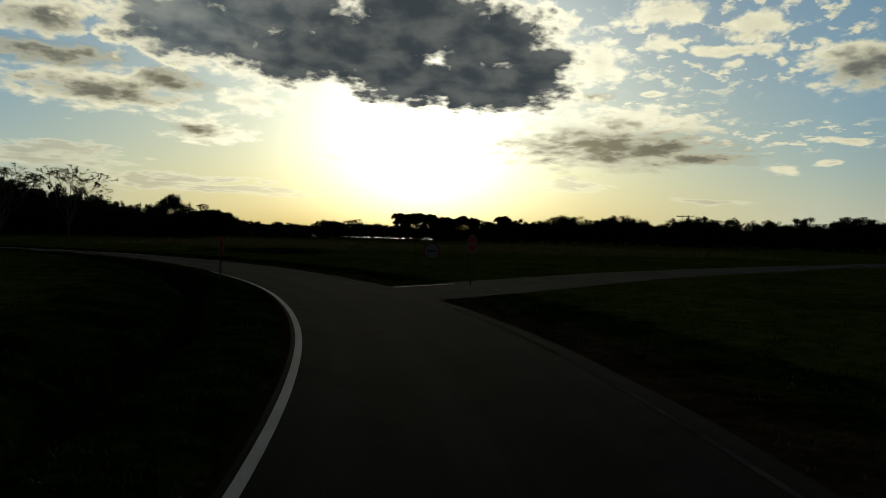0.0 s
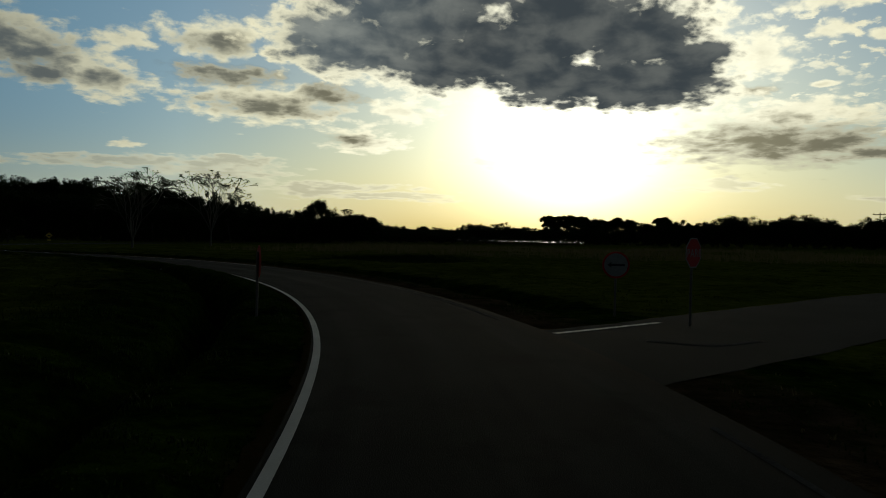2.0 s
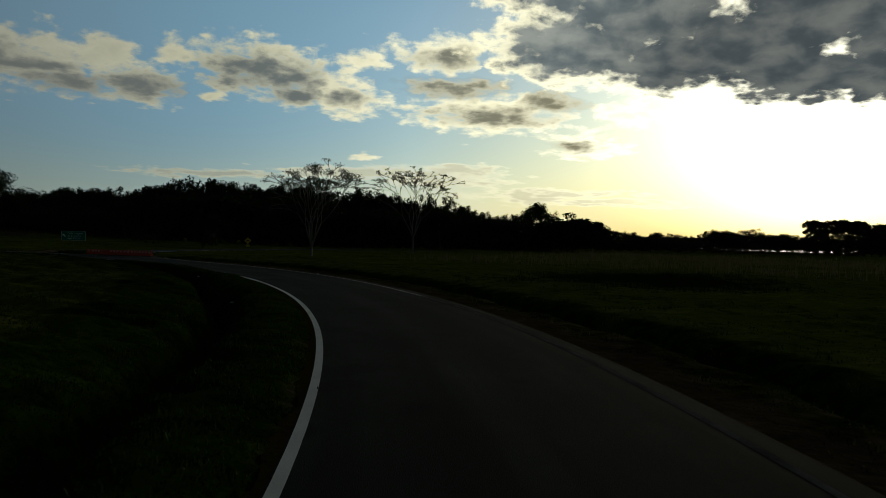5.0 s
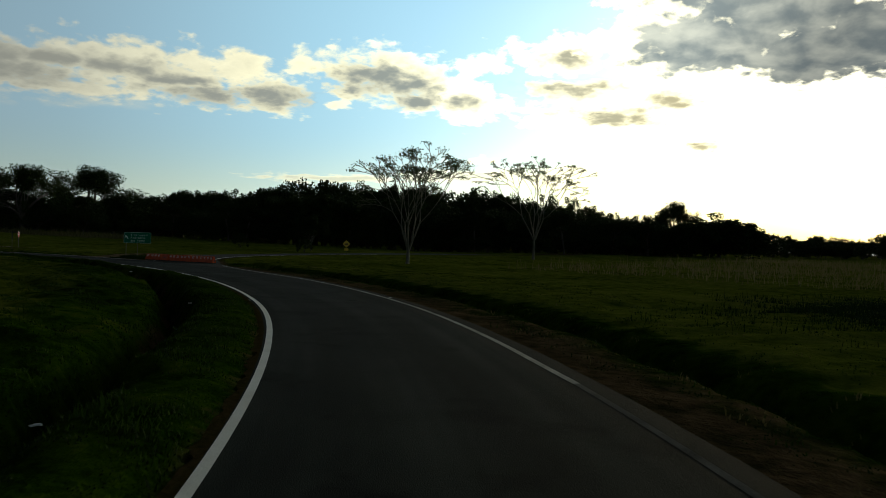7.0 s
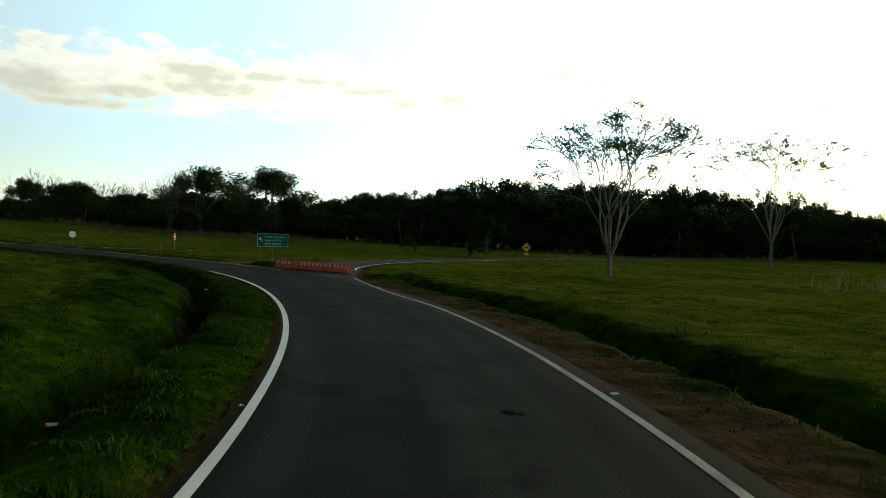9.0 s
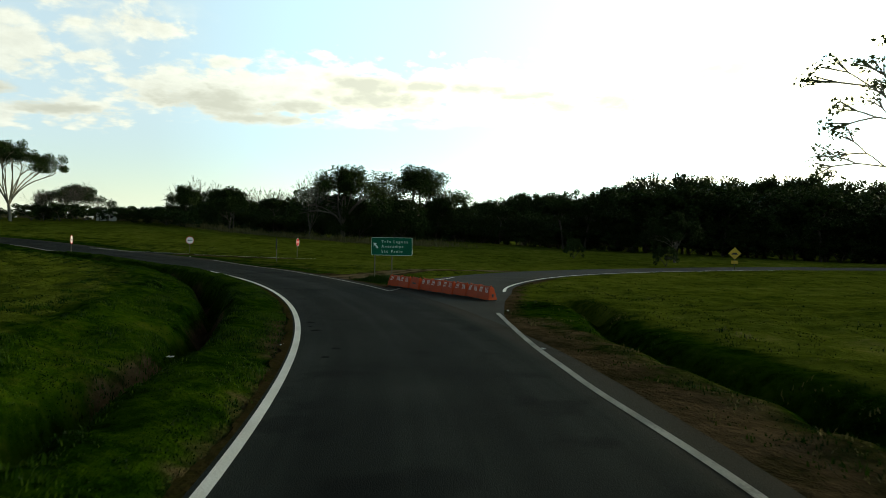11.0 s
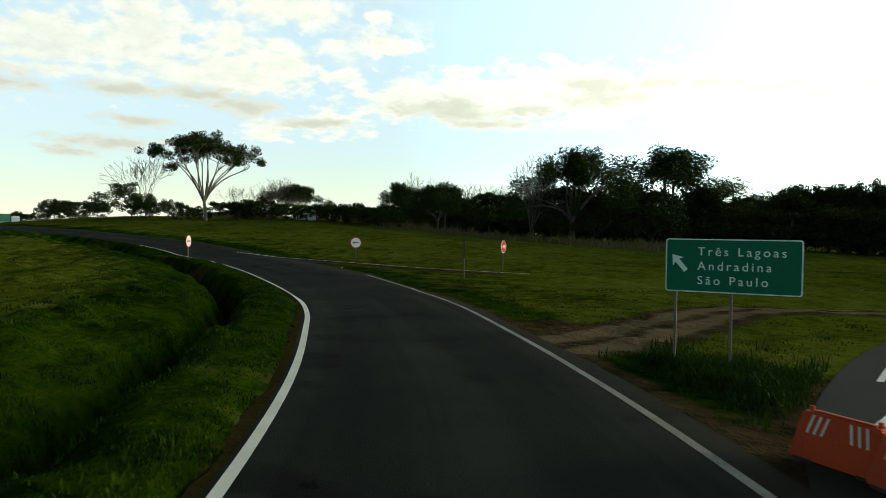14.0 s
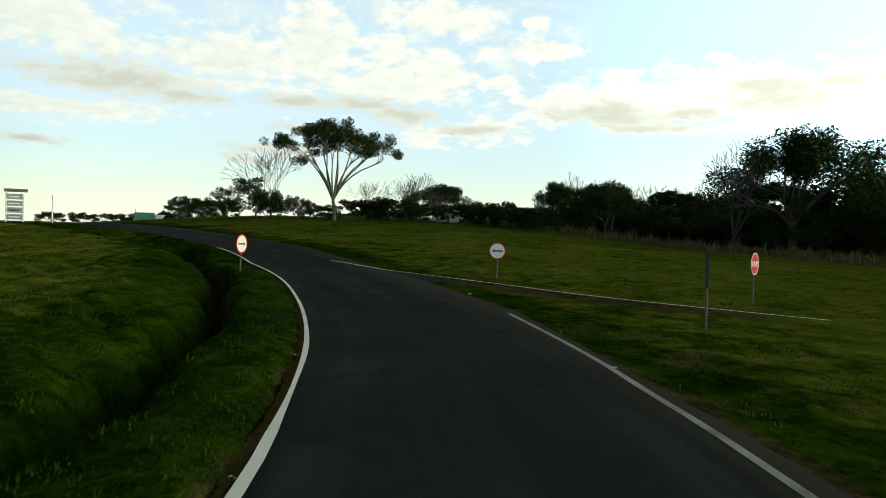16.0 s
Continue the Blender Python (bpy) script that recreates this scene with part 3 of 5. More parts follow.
def lettering(name, text, size, mat, parent, x, z, y, label="", wide=1.12):
    """Raised letters in the plane x, z, facing -y, starting at x, z."""
    cu = bpy.data.curves.new(name, "FONT")
    cu.body, cu.size, cu.extrude, cu.space_character = text, size, 0.002, wide
    tmp = new("text_shape", cu)
    bpy.context.view_layer.update()
    me = bpy.data.meshes.new_from_object(tmp.evaluated_get(bpy.context.evaluated_depsgraph_get()))
    bpy.data.objects.remove(tmp)
    bpy.data.curves.remove(cu)
    me.transform(pose(x, y, z, 90, 0, 0))
    me.materials.clear()
    me.materials.append(mat)
    ob = new(name, me)
    ob.parent = parent
    if label:
        ob["label"] = label
    return ob


# ---- the plan of roads ----
def curve_through(points, step=1.0):
    """A smooth line through plan points, in even steps."""
    pts = np.array(points, float)
    pts = np.vstack([2 * pts[0] - pts[1], pts, 2 * pts[-1] - pts[-2]])
    fine = []
    for i in range(1, len(pts) - 2):
        a, b, c, d = pts[i - 1:i + 3]
        for u in np.linspace(0, 1, 24, endpoint=False):
            fine.append(0.5 * (2 * b + (c - a) * u + (2 * a - 5 * b + 4 * c - d) * u * u + (3 * b - a - 3 * c + d) * u ** 3))
    fine.append(pts[-2])
    fine = np.array(fine)
    s = np.r_[0, np.cumsum(np.hypot(*np.diff(fine, axis=0).T))]
    q = np.arange(0, s[-1], step)
    return np.stack([np.interp(q, s, fine[:, 0]), np.interp(q, s, fine[:, 1])], 1)


def to_right(line, offset):
    """The line moved to its right-hand side."""
    t = np.gradient(line, axis=0)
    t /= np.hypot(*t.T)[:, None]
    return line + np.stack([t[:, 1], -t[:, 0]], 1) * np.reshape(offset, (-1, 1))


LANE = 5.35     # between the edge lines
LEFT_LINE = curve_through([(0.4, -40.0), (-0.7, -20.0), (-1.35, -8.0), (-1.72, 0.16), (-1.39, 5.55), (-1.51, 11.31), (-2.10, 17.38), (-3.27, 23.69), (-4.99, 30.12), (-7.38, 36.54), (-10.38, 42.84), (-13.94, 48.90), (-17.96, 54.66), (-22.43, 60.01), (-27.30, 64.96), (-32.59, 69.58), (-38.36, 73.71), (-44.52, 77.38), (-51.03, 80.56), (-57.87, 83.23), (-65.01, 85.31), (-72.38, 86.76), (-79.94, 87.61), (-87.62, 87.81),
                           (-94.2, 87.72), (-99.0, 87.1), (-104.2, 86.15), (-111.4, 84.2), (-120.5, 81.0), (-131.0, 76.0), (-138.5, 71.3), (-151.0, 60.5), (-171.0, 41.0), (-200.0, 12.0), (-250.0, -40.0)])
EXIT_ROAD = curve_through([(-56.5, 86.0), (-62.0, 88.0), (-67.2, 91.2), (-71.2, 94.2), (-75.5, 97.4), (-80.5, 102.6), (-84.6, 108.5), (-87.8, 116.0), (-90.0, 126.0), (-90.5, 142.0), (-86.0, 165.0), (-76.0, 190.0)])
ENTRY_ROAD = curve_through([(-129.5, 78.5), (-124.2, 83.7), (-118.6, 88.8), (-113.2, 93.6), (-107.4, 101.1), (-101.7, 109.3), (-95.5, 119.0), (-91.5, 130.0)])
FIRST_ROAD = curve_through([(-2.5, 26.0), (1.2, 30.0), (5.0, 34.0), (11.0, 41.0), (20.0, 50.5), (45.0, 72.0), (80.0, 98.0)])


def nearest(line, x, y):
    """Distance from a line, the signed distance to its right, and the index there, for arrays of places."""
    shape = np.shape(x)
    p = np.stack([np.ravel(x), np.ravel(y)], 1)
    t = np.gradient(line, axis=0)
    t /= np.hypot(*t.T)[:, None]
    best = np.empty(len(p), int)
    for a in range(0, len(p), 20000):
        d = (p[a:a + 20000, None, 0] - line[None, :, 0]) ** 2 + (p[a:a + 20000, None, 1] - line[None, :, 1]) ** 2
        best[a:a + 20000] = d.argmin(1)
    off = p - line[best]
    side = off[:, 0] * t[best, 1] - off[:, 1] * t[best, 0]
    return np.hypot(*off.T).reshape(shape), side.reshape(shape), best.reshape(shape)


def smooth(v, lo, hi):
    u = np.clip((v - lo) / (hi - lo), 0, 1)   # falls from lo to hi where lo is the larger
    return u * u * (3 - 2 * u)


def waves(x, y, size, seed):
    """A cheap rolling unevenness between -1 and 1."""
    r = np.random.RandomState(seed)
    z = 0
    for _ in range(6):
        a, k, ph = r.uniform(0, 2 * np.pi), 2 * np.pi / (size * r.uniform(0.6, 1.6)), r.uniform(0, 6.3)
        z = z + np.sin((x * np.cos(a) + y * np.sin(a)) * k + ph)
    return z / 3.5


def base_height(x, y):
    """The lie of the land: a gentle fall to the north-west, a rise beyond the crossing, the lake basin far to the north."""
    x, y = np.asarray(x, float), np.asarray(y, float)
    far = np.hypot(x + 40, y - 60)
    z = (0.61 + 0.00714 * x - 0.00753 * y) * (1 - smooth(far, 220, 600))
    d = -(x + 103) * 0.9 + (y - 90) * 0.2
    rise = 0.030 * np.clip(d + 2, 0, 24) * smooth(d, -6, 8) + 0.075 * np.clip(d - 20, 0, 62) * (0.4 + 0.6 * smooth(y, 10, 65)) * (1 - 0.55 * smooth(y, 88, 125))
    z = z + rise * (1 - smooth(y, 130, 210))
    basin = smooth(y, 330, 520) * (1 - smooth(y, 1650, 1800))
    z = z - 9.0 * basin * smooth(x, -700, -250) + smooth(y, 1650, 2000) * 6.0
    return z


def ground_height(x, y):
    """The ground with verges, ditches and field banks; it dips under the paving."""
    x, y = np.asarray(x, float), np.asarray(y, float)
    z = base_height(x, y)
    dist, lat, _ = nearest(LEFT_LINE, x, y)
    (d1, _, _), (d2, s2, _), (d3, _, _) = (nearest(r, x, y) for r in (EXIT_ROAD, ENTRY_ROAD, FIRST_ROAD))
    side_road = np.minimum(np.minimum(d1, d2), d3)
    clear = smooth(side_road, 3.4, 6.0)
    near = 1 - smooth(dist, 60, 140)
    u = -lat
    wob = waves(x, y, 7.0, 3) * 0.25
    left = (0.19 * smooth(u, 0.2, 0.9) * (1 - smooth(u, 1.8, 2.5)) - 1.25 * np.exp(-((u - 2.75 - wob) / 0.43) ** 2) + 0.42 * smooth(u, 3.2, 6.0)
            + (0.07 * waves(x, y, 3.2, 5) + 0.10 * waves(x, y, 1.5, 15)) * smooth(u, 0.8, 2.0) + 0.12 * waves(x, y, 11.0, 6) * smooth(u, 4, 9))
    r = lat - LANE
    ditch = smooth(x, -67.0, -63.0) * smooth(y, 38, 46)
    rim = 3.2 + 2.5 * smooth(-x, 56.0, 65.0)
    right = (-0.04 * smooth(r, 0.3, 1.4) - 0.75 * np.exp(-((r - rim - wob) / 0.45) ** 2) * ditch + 0.14 * smooth(r, 3.6, 6.0) * ditch
             + (0.05 * waves(x, y, 3.2, 7) + 0.05 * waves(x, y, 1.4, 17)) * smooth(r, 0.8, 2.0) + 0.12 * waves(x, y, 13.0, 8) * smooth(r, 4, 9))
    on_road = (lat > -0.3) & (lat < LANE + 0.1)
    bumps = np.where(lat < 0, left, right) * clear * near + 0.35 * waves(x, y, 60.0, 9) * smooth(dist, 40, 110)
    paved = on_road | (np.minimum(d1, d3) < 2.8) | ((d2 < 3.0) & (s2 < 0.3) & (s2 > -2.3) & (y < 87.5))
    beside = (side_road < 4.4) | ((lat > LANE) & (lat < LANE + 0.8))
    dip = np.where(paved, -0.07, np.where(beside, -0.014, 0.0))
    return z + np.where(on_road, 0, bumps) + dip


def grounded(x, y):
    return float(ground_height(np.array([x]), np.array([y]))[0])


def widening(lo, hi, step, reach, grow=1.16):
    a = list(np.arange(lo, hi + 0.01, step))
    s = step
    while a[-1] < reach:
        s *= grow
        a.append(a[-1] + s)
    s = step
    while a[0] > -reach:
        s *= grow
        a.insert(0, a[0] - s)
    return np.array(a)


DIRT = curve_through([(-84.6, 94.4), (-86.0, 96.2), (-88.3, 98.8), (-90.8, 101.7), (-91.9, 105.2), (-91.0, 110.0)], 0.4)
gx, gy = widening(-128, 6, 0.34, 4600), widening(6, 104, 0.34, 4600)
GX, GY = np.meshgrid(gx, gy)
GZ = ground_height(GX, GY)
nx, ny = len(gx), len(gy)
idx = np.arange(nx * ny).reshape(ny, nx)
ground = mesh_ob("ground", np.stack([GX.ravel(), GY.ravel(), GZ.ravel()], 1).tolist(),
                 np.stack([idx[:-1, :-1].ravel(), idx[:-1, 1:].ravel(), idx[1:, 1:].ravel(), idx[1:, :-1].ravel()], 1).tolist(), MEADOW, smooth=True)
_, flat_side, _ = nearest(LEFT_LINE, GX, GY)
over = flat_side - LANE
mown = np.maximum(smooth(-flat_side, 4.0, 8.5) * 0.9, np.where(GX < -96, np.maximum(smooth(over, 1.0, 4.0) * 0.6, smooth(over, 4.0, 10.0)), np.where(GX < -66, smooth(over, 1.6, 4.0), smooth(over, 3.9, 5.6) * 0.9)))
dirt_d, dirt_s, _ = nearest(DIRT, GX, GY)
fork = np.hypot((GX + 86.6) / 3.4, (GY - 95.2) / 1.25)
right_soil = smooth(over, 0.1, 0.4) * (1 - 0.45 * smooth(over, 0.9, 1.7)) * (1 - smooth(over, 2.2, 3.1)) * smooth(GX, -64, -60)
thin_soil = smooth(over, 0.2, 0.5) * (1 - smooth(over, 0.6, 1.2)) * (1 - smooth(GX, -74, -70)) * smooth(GX, -114, -108)
left_soil = 0.5 * (1 - smooth(-flat_side, 0.3, 0.7)) * (flat_side < 1.0)
worn_corner = 0.4 * smooth(over, 0.3, 0.8) * (1 - smooth(over, 4.0, 8.0)) * (1 - smooth(GX, -96, -90)) * smooth(GX, -116, -110) * smooth(waves(GX, GY, 3.0, 62), -0.3, 0.6)
ditch_soil = 1.1 * np.exp(-((-flat_side - 2.75) / 0.5) ** 2) * smooth(waves(GX, GY, 7.0, 61), -0.15, 0.35) * (GX < -28)
entry_d, entry_s, _ = nearest(ENTRY_ROAD, GX, GY)
entry_soil = 0.8 * (entry_d < 3.2) * smooth(entry_s, -2.9, -2.5) * (1 - smooth(entry_s, -1.4, 0.2)) * (1 - smooth(GY, 97, 103))
soil_mask = np.clip(np.maximum.reduce([entry_soil, ditch_soil, worn_corner, right_soil, thin_soil, left_soil, 1 - smooth(fork, 0.75, 1.25), (1 - smooth(dirt_d, 1.3, 2.6)) * 0.85, 0.9 * (1 - smooth(nearest(EXIT_ROAD, GX, GY)[0], 3.1, 4.6)) * (GX > -80)]), 0, 1)
dust_mask = 1.1 * np.exp(-((np.abs(dirt_s) - 0.75) / 0.5) ** 2) * (1 - smooth(dirt_d, 1.4, 2.0))
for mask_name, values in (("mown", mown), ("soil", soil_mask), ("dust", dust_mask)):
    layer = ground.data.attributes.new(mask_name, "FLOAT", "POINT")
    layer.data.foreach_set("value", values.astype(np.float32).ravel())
tagged(ground, "rough green and straw-yellow meadow grass with ditches", "ground", kind="structure")


def ribbon(name, line, inner, outer, lift, mat, label, category, cuts=1, ragged=0.0, seed=0, parent=None, sides=None):
    """A strip along a line from one side offset to another, lying on the land."""
    n = len(line)
    sides = sides or (0, cuts)
    rng = np.random.RandomState(seed)
    rows, offsets = [], []
    for k in range(cuts + 1):
        o = np.full(n, inner + (outer - inner) * k / cuts, float)
        offsets.append(o)
        if ragged and k in sides:
            o = o + ragged * (0.6 * np.interp(np.arange(n), np.arange(0, n, 1.7), rng.uniform(-1, 1, len(np.arange(0, n, 1.7)))) + 0.4 * rng.uniform(-1, 1, n))
        p = to_right(line, o)
        rows.append(np.c_[p, base_height(p[:, 0], p[:, 1]) + lift])
    verts = np.concatenate(rows)
    faces = [(k * n + i, (k + 1) * n + i, (k + 1) * n + i + 1, k * n + i + 1) for k in range(cuts) for i in range(n - 1)]
    ob = mesh_ob(name, verts.tolist(), [f[::-1] for f in faces], mat, parent, smooth=True)
    s = np.r_[0, np.cumsum(np.hypot(*np.diff(line, axis=0).T))]
    for key, vals in (("across", np.concatenate(offsets)), ("along", np.tile(s, cuts + 1))):
        ob.data.attributes.new(key, "FLOAT", "POINT").data.foreach_set("value", vals.astype(np.float32))
    if not parent:
        tagged(ob, label, category, kind="structure")
    return ob


ribbon("road", LEFT_LINE, -0.20, LANE + np.interp(-LEFT_LINE[:, 0], [85, 95, 109, 130], [0.45, 0.6, 1.1, 0.45]), 0.0, DRIVEN, "dark asphalt road curving between white edge lines", "road", cuts=6, ragged=0.03, seed=1, sides=(6,))
ribbon("exit_road", EXIT_ROAD, -3.0, np.interp(np.arange(len(EXIT_ROAD)), [0, 5, 9], [2.55, 3.1, 3.25]), -0.006, OLD_ASPHALT, "greyer asphalt side road closed off by barriers", "road", cuts=3)
ribbon("entry_road", ENTRY_ROAD[:15], -2.70, 0.6, -0.004, ASPHALT, "asphalt side road joining at the crossing", "road", cuts=3, ragged=0.12, seed=3)
ribbon("first_road", FIRST_ROAD, -3.0, 3.0, -0.006, ASPHALT, "asphalt side road leaving beside a stop sign", "road", cuts=3, ragged=0.12, seed=4)


def nearest_index(line, x, y):
    return int(nearest(line, np.array([x]), np.array([y]))[2][0])


def stretch_of(line, a, b):
    i, j = sorted((nearest_index(line, *a), nearest_index(line, *b)))
    return line[i:j + 1]


EDGE = to_right(LEFT_LINE, np.interp(-LEFT_LINE[:, 0], [0, 5, 19, 27, 35, 55, 81, 90, 97, 104], [0.07, 0.0, -0.06, 0.0, 0.05, -0.01, 0.01, 0.06, -0.1, -0.1]))
ribbon("edge_line_left", stretch_of(EDGE, (0.0, -40.0), (-137.0, 72.3)), -0.075, 0.075, 0.006, PAINT, "white painted edge line on the asphalt", "road marking")
RIGHT_LINE = to_right(LEFT_LINE, LANE)
# these first stretches take the dimmed paint: low light put into its colour
ribbon("edge_line_right", stretch_of(RIGHT_LINE, (3.0, -30.0), (1.5, 24.0)), -0.05, 0.05, 0.006, FADED_DIM_PAINT, "worn white edge line on the road", "road marking")
ribbon("edge_line_right", stretch_of(RIGHT_LINE, (-2.0, 35.0), (-20.0, 66.0)), -0.06, 0.06, 0.006, FADED_DIM_PAINT, "worn white edge line, low light put into its paint", "road marking")
ribbon("edge_line_right", curve_through(np.vstack([stretch_of(RIGHT_LINE, (-20.0, 66.0), (-46.0, 84.0))[::6], [(-50.9, 86.15), (-52.5, 86.85), (-55.2, 88.05), (-57.8, 89.3), (-62.2, 91.5)]]), 0.5), -0.07, 0.07, 0.007, OLD_PAINT,
       "worn white edge line on the road", "road marking")
FLARE = np.interp(-LEFT_LINE[:, 0], [72, 81, 95, 101, 109, 125], [5.27, 5.25, 5.53, 5.9, 6.1, 5.9])
ribbon("edge_line_right", stretch_of(to_right(LEFT_LINE, FLARE), (-71.9, 91.9), (-109.0, 91.2)), -0.07, 0.07, 0.006, OLD_PAINT, "worn white edge line on the road", "road marking")
ribbon("gore_line", curve_through([(-72.4, 92.12), (-73.2, 92.76), (-74.0, 93.4)], 0.5), -0.07, 0.07, 0.003, OLD_PAINT, "short worn white line at the road fork", "road marking")
ribbon("exit_line", stretch_of(EXIT_ROAD, (-71.8, 94.5), (-90.0, 142.0)), 2.80, 2.95, 0.003, PAINT, "white edge line of the side road", "road marking")
ribbon("exit_line", curve_through([(-76.7, 95.6), (-77.0, 96.0), (-77.35, 96.45)], 0.3), -0.08, 0.08, 0.003, PAINT, "short white edge line of the side road", "road marking")
ribbon("exit_line", curve_through([(-79.5, 98.1), (-81.0, 99.7), (-82.45, 101.3)], 0.4), -0.06, 0.06, 0.003, PAINT, "short white edge line of the side road", "road marking")
ribbon("entry_line", ENTRY_ROAD[2:31], -2.66, -2.56, 0.003, PAINT, "white edge line of the side road", "road marking")
ribbon("first_line", curve_through([(0.4, 32.6), (1.9, 34.1), (3.55, 35.8)], 0.4), -0.1, 0.1, 0.004, PAINT, "white edge line of the side road", "road marking")
ribbon("stop_line", curve_through([(2.5, 31.8), (3.9, 31.4), (5.3, 32.4)], 0.4), -0.08, 0.08, 0.004, FADED_DIM_PAINT, "worn white stop marking on the side road", "road marking", ragged=0.06, seed=9)

# dark tar marks and holes in the asphalt
road = scene.objects["road"]
rt = random.Random(21)
for x, y, r in ((-56.8, 83.8, 0.16), (-55.8, 83.2, 0.13), (-75.3, 88.0, 0.15), (-73.5, 88.1, 0.2), (-73.7, 87.6, 0.16), (-61.7, 84.8, 0.2), (-59.9, 84.4, 0.24), (-60.7, 84.5, 0.12), (-33.9, 75.1, 0.22), (-45.2, 79.6, 0.14)):
    rim = [(x + r * rt.uniform(0.35, 1.1) * 1.1 * math.cos(a * 0.524), y + r * rt.uniform(0.2, 0.9) * math.sin(a * 0.524)) for a in range(12)]
    verts = [(px, py, float(base_height(px, py)) + 0.004) for px, py in [(x, y)] + rim]
    mesh_ob("tar_mark", verts, [(0, k, k % 12 + 1) for k in range(1, 13)], TAR, road, "dark tar mark")

# bare soil beside the paving
fine_left = curve_through(LEFT_LINE[::4], 0.35)
ribbon("soil_left", fine_left, -0.30, -0.13, 0.008, SOIL, "strip of bare reddish soil beside the asphalt", "soil", cuts=2, ragged=0.15, seed=11, sides=(0,))


# lake
wz = -5.2
water = mesh_ob("water", [(-330, 640, wz), (40, 640, wz), (200, 1790, wz), (-900, 1790, wz)], [(0, 1, 2, 3)], WATER)
tagged(water, "calm bright lake between the trees", "lake", kind="structure")


# ---- trees ----
def perpendicular(d, rng):
    a = Vector((rng.uniform(-1, 1), rng.uniform(-1, 1), rng.uniform(-1, 1)))
    return d.cross(a).normalized()


def grow(rng, p, d, length, r, level, spec, segs, tips):
    """One limb in bent steps, which forks at its end. spec: levels, split angle, upward pull, shrink, forks."""
    levels, angle, lift, shrink, forks = spec
    n = 3 if level < levels else 2
    for i in range(n):
        d = (d + perpendicular(d, rng) * rng.uniform(0.02, 0.16) + Vector((0, 0, lift))).normalized()
        q = p + d * (length / n)
        r2 = r * (1 - 0.30 / n)
        segs.append((p, q, r, r2))
        p, r = q, r2
    if level >= levels:
        tips.append((p, d))
        return
    k = forks if isinstance(forks, int) else forks[min(level, len(forks) - 1)]
    spin = rng.uniform(0, 6.28)
    side = perpendicular(d, rng)
    for j in range(k):
        a = radians(angle * rng.uniform(0.65, 1.25))
        turn = Matrix.Rotation(spin + j * 6.283 / k + rng.uniform(-0.4, 0.4), 3, d)
        nd = (d * math.cos(a) + (turn @ side) * math.sin(a)).normalized()
        grow(rng, p, nd, length * shrink * rng.uniform(0.8, 1.15), r * (0.72 if k < 3 else 0.62), level + 1, spec, segs, tips)


def tubes(segs, sides=5):
    verts, faces = [], []
    for p, q, r0, r1 in segs:
        d = (q - p).normalized()
        a = d.cross(Vector((0.3, 0.5, 0.81))).normalized()
        b = d.cross(a)
        base = len(verts)
        for c, r in ((p - d * r0 * 0.3, r0), (q, r1)):
            for i in range(sides):
                t = 6.2832 * i / sides
                verts.append(c + a * (r * math.cos(t)) + b * (r * math.sin(t)))
        for i in range(sides):
            j = (i + 1) % sides
            faces.append((base + i, base + j, base + sides + j, base + sides + i))
    return verts, faces


def leaves(centres, per, spread, size, seed):
    """Small bent leaf sprays scattered round each centre. spread: x, y, z."""
    rng = np.random.RandomState(seed)
    c = np.repeat(np.array([tuple(v) for v in centres]), per, axis=0)
    n = len(c)
    ball = rng.normal(size=(n, 3))
    ball *= (1.45 * rng.uniform(0, 1, (n, 1)) ** 0.42) / np.linalg.norm(ball, axis=1)[:, None]
    c = c + ball * np.array(spread)
    s = size * rng.uniform(0.55, 1.35, (n, 1))
    u = rng.normal(size=(n, 3))
    u /= np.linalg.norm(u, axis=1)[:, None]
    w = np.cross(u, rng.normal(size=(n, 3)))
    w /= np.linalg.norm(w, axis=1)[:, None]
    v = np.stack([c - u * s, c + w * s * 0.55, c + u * s, c - w * s * 0.55], 1).reshape(-1, 3)
    f = np.arange(4 * n).reshape(n, 4)
    return v, f


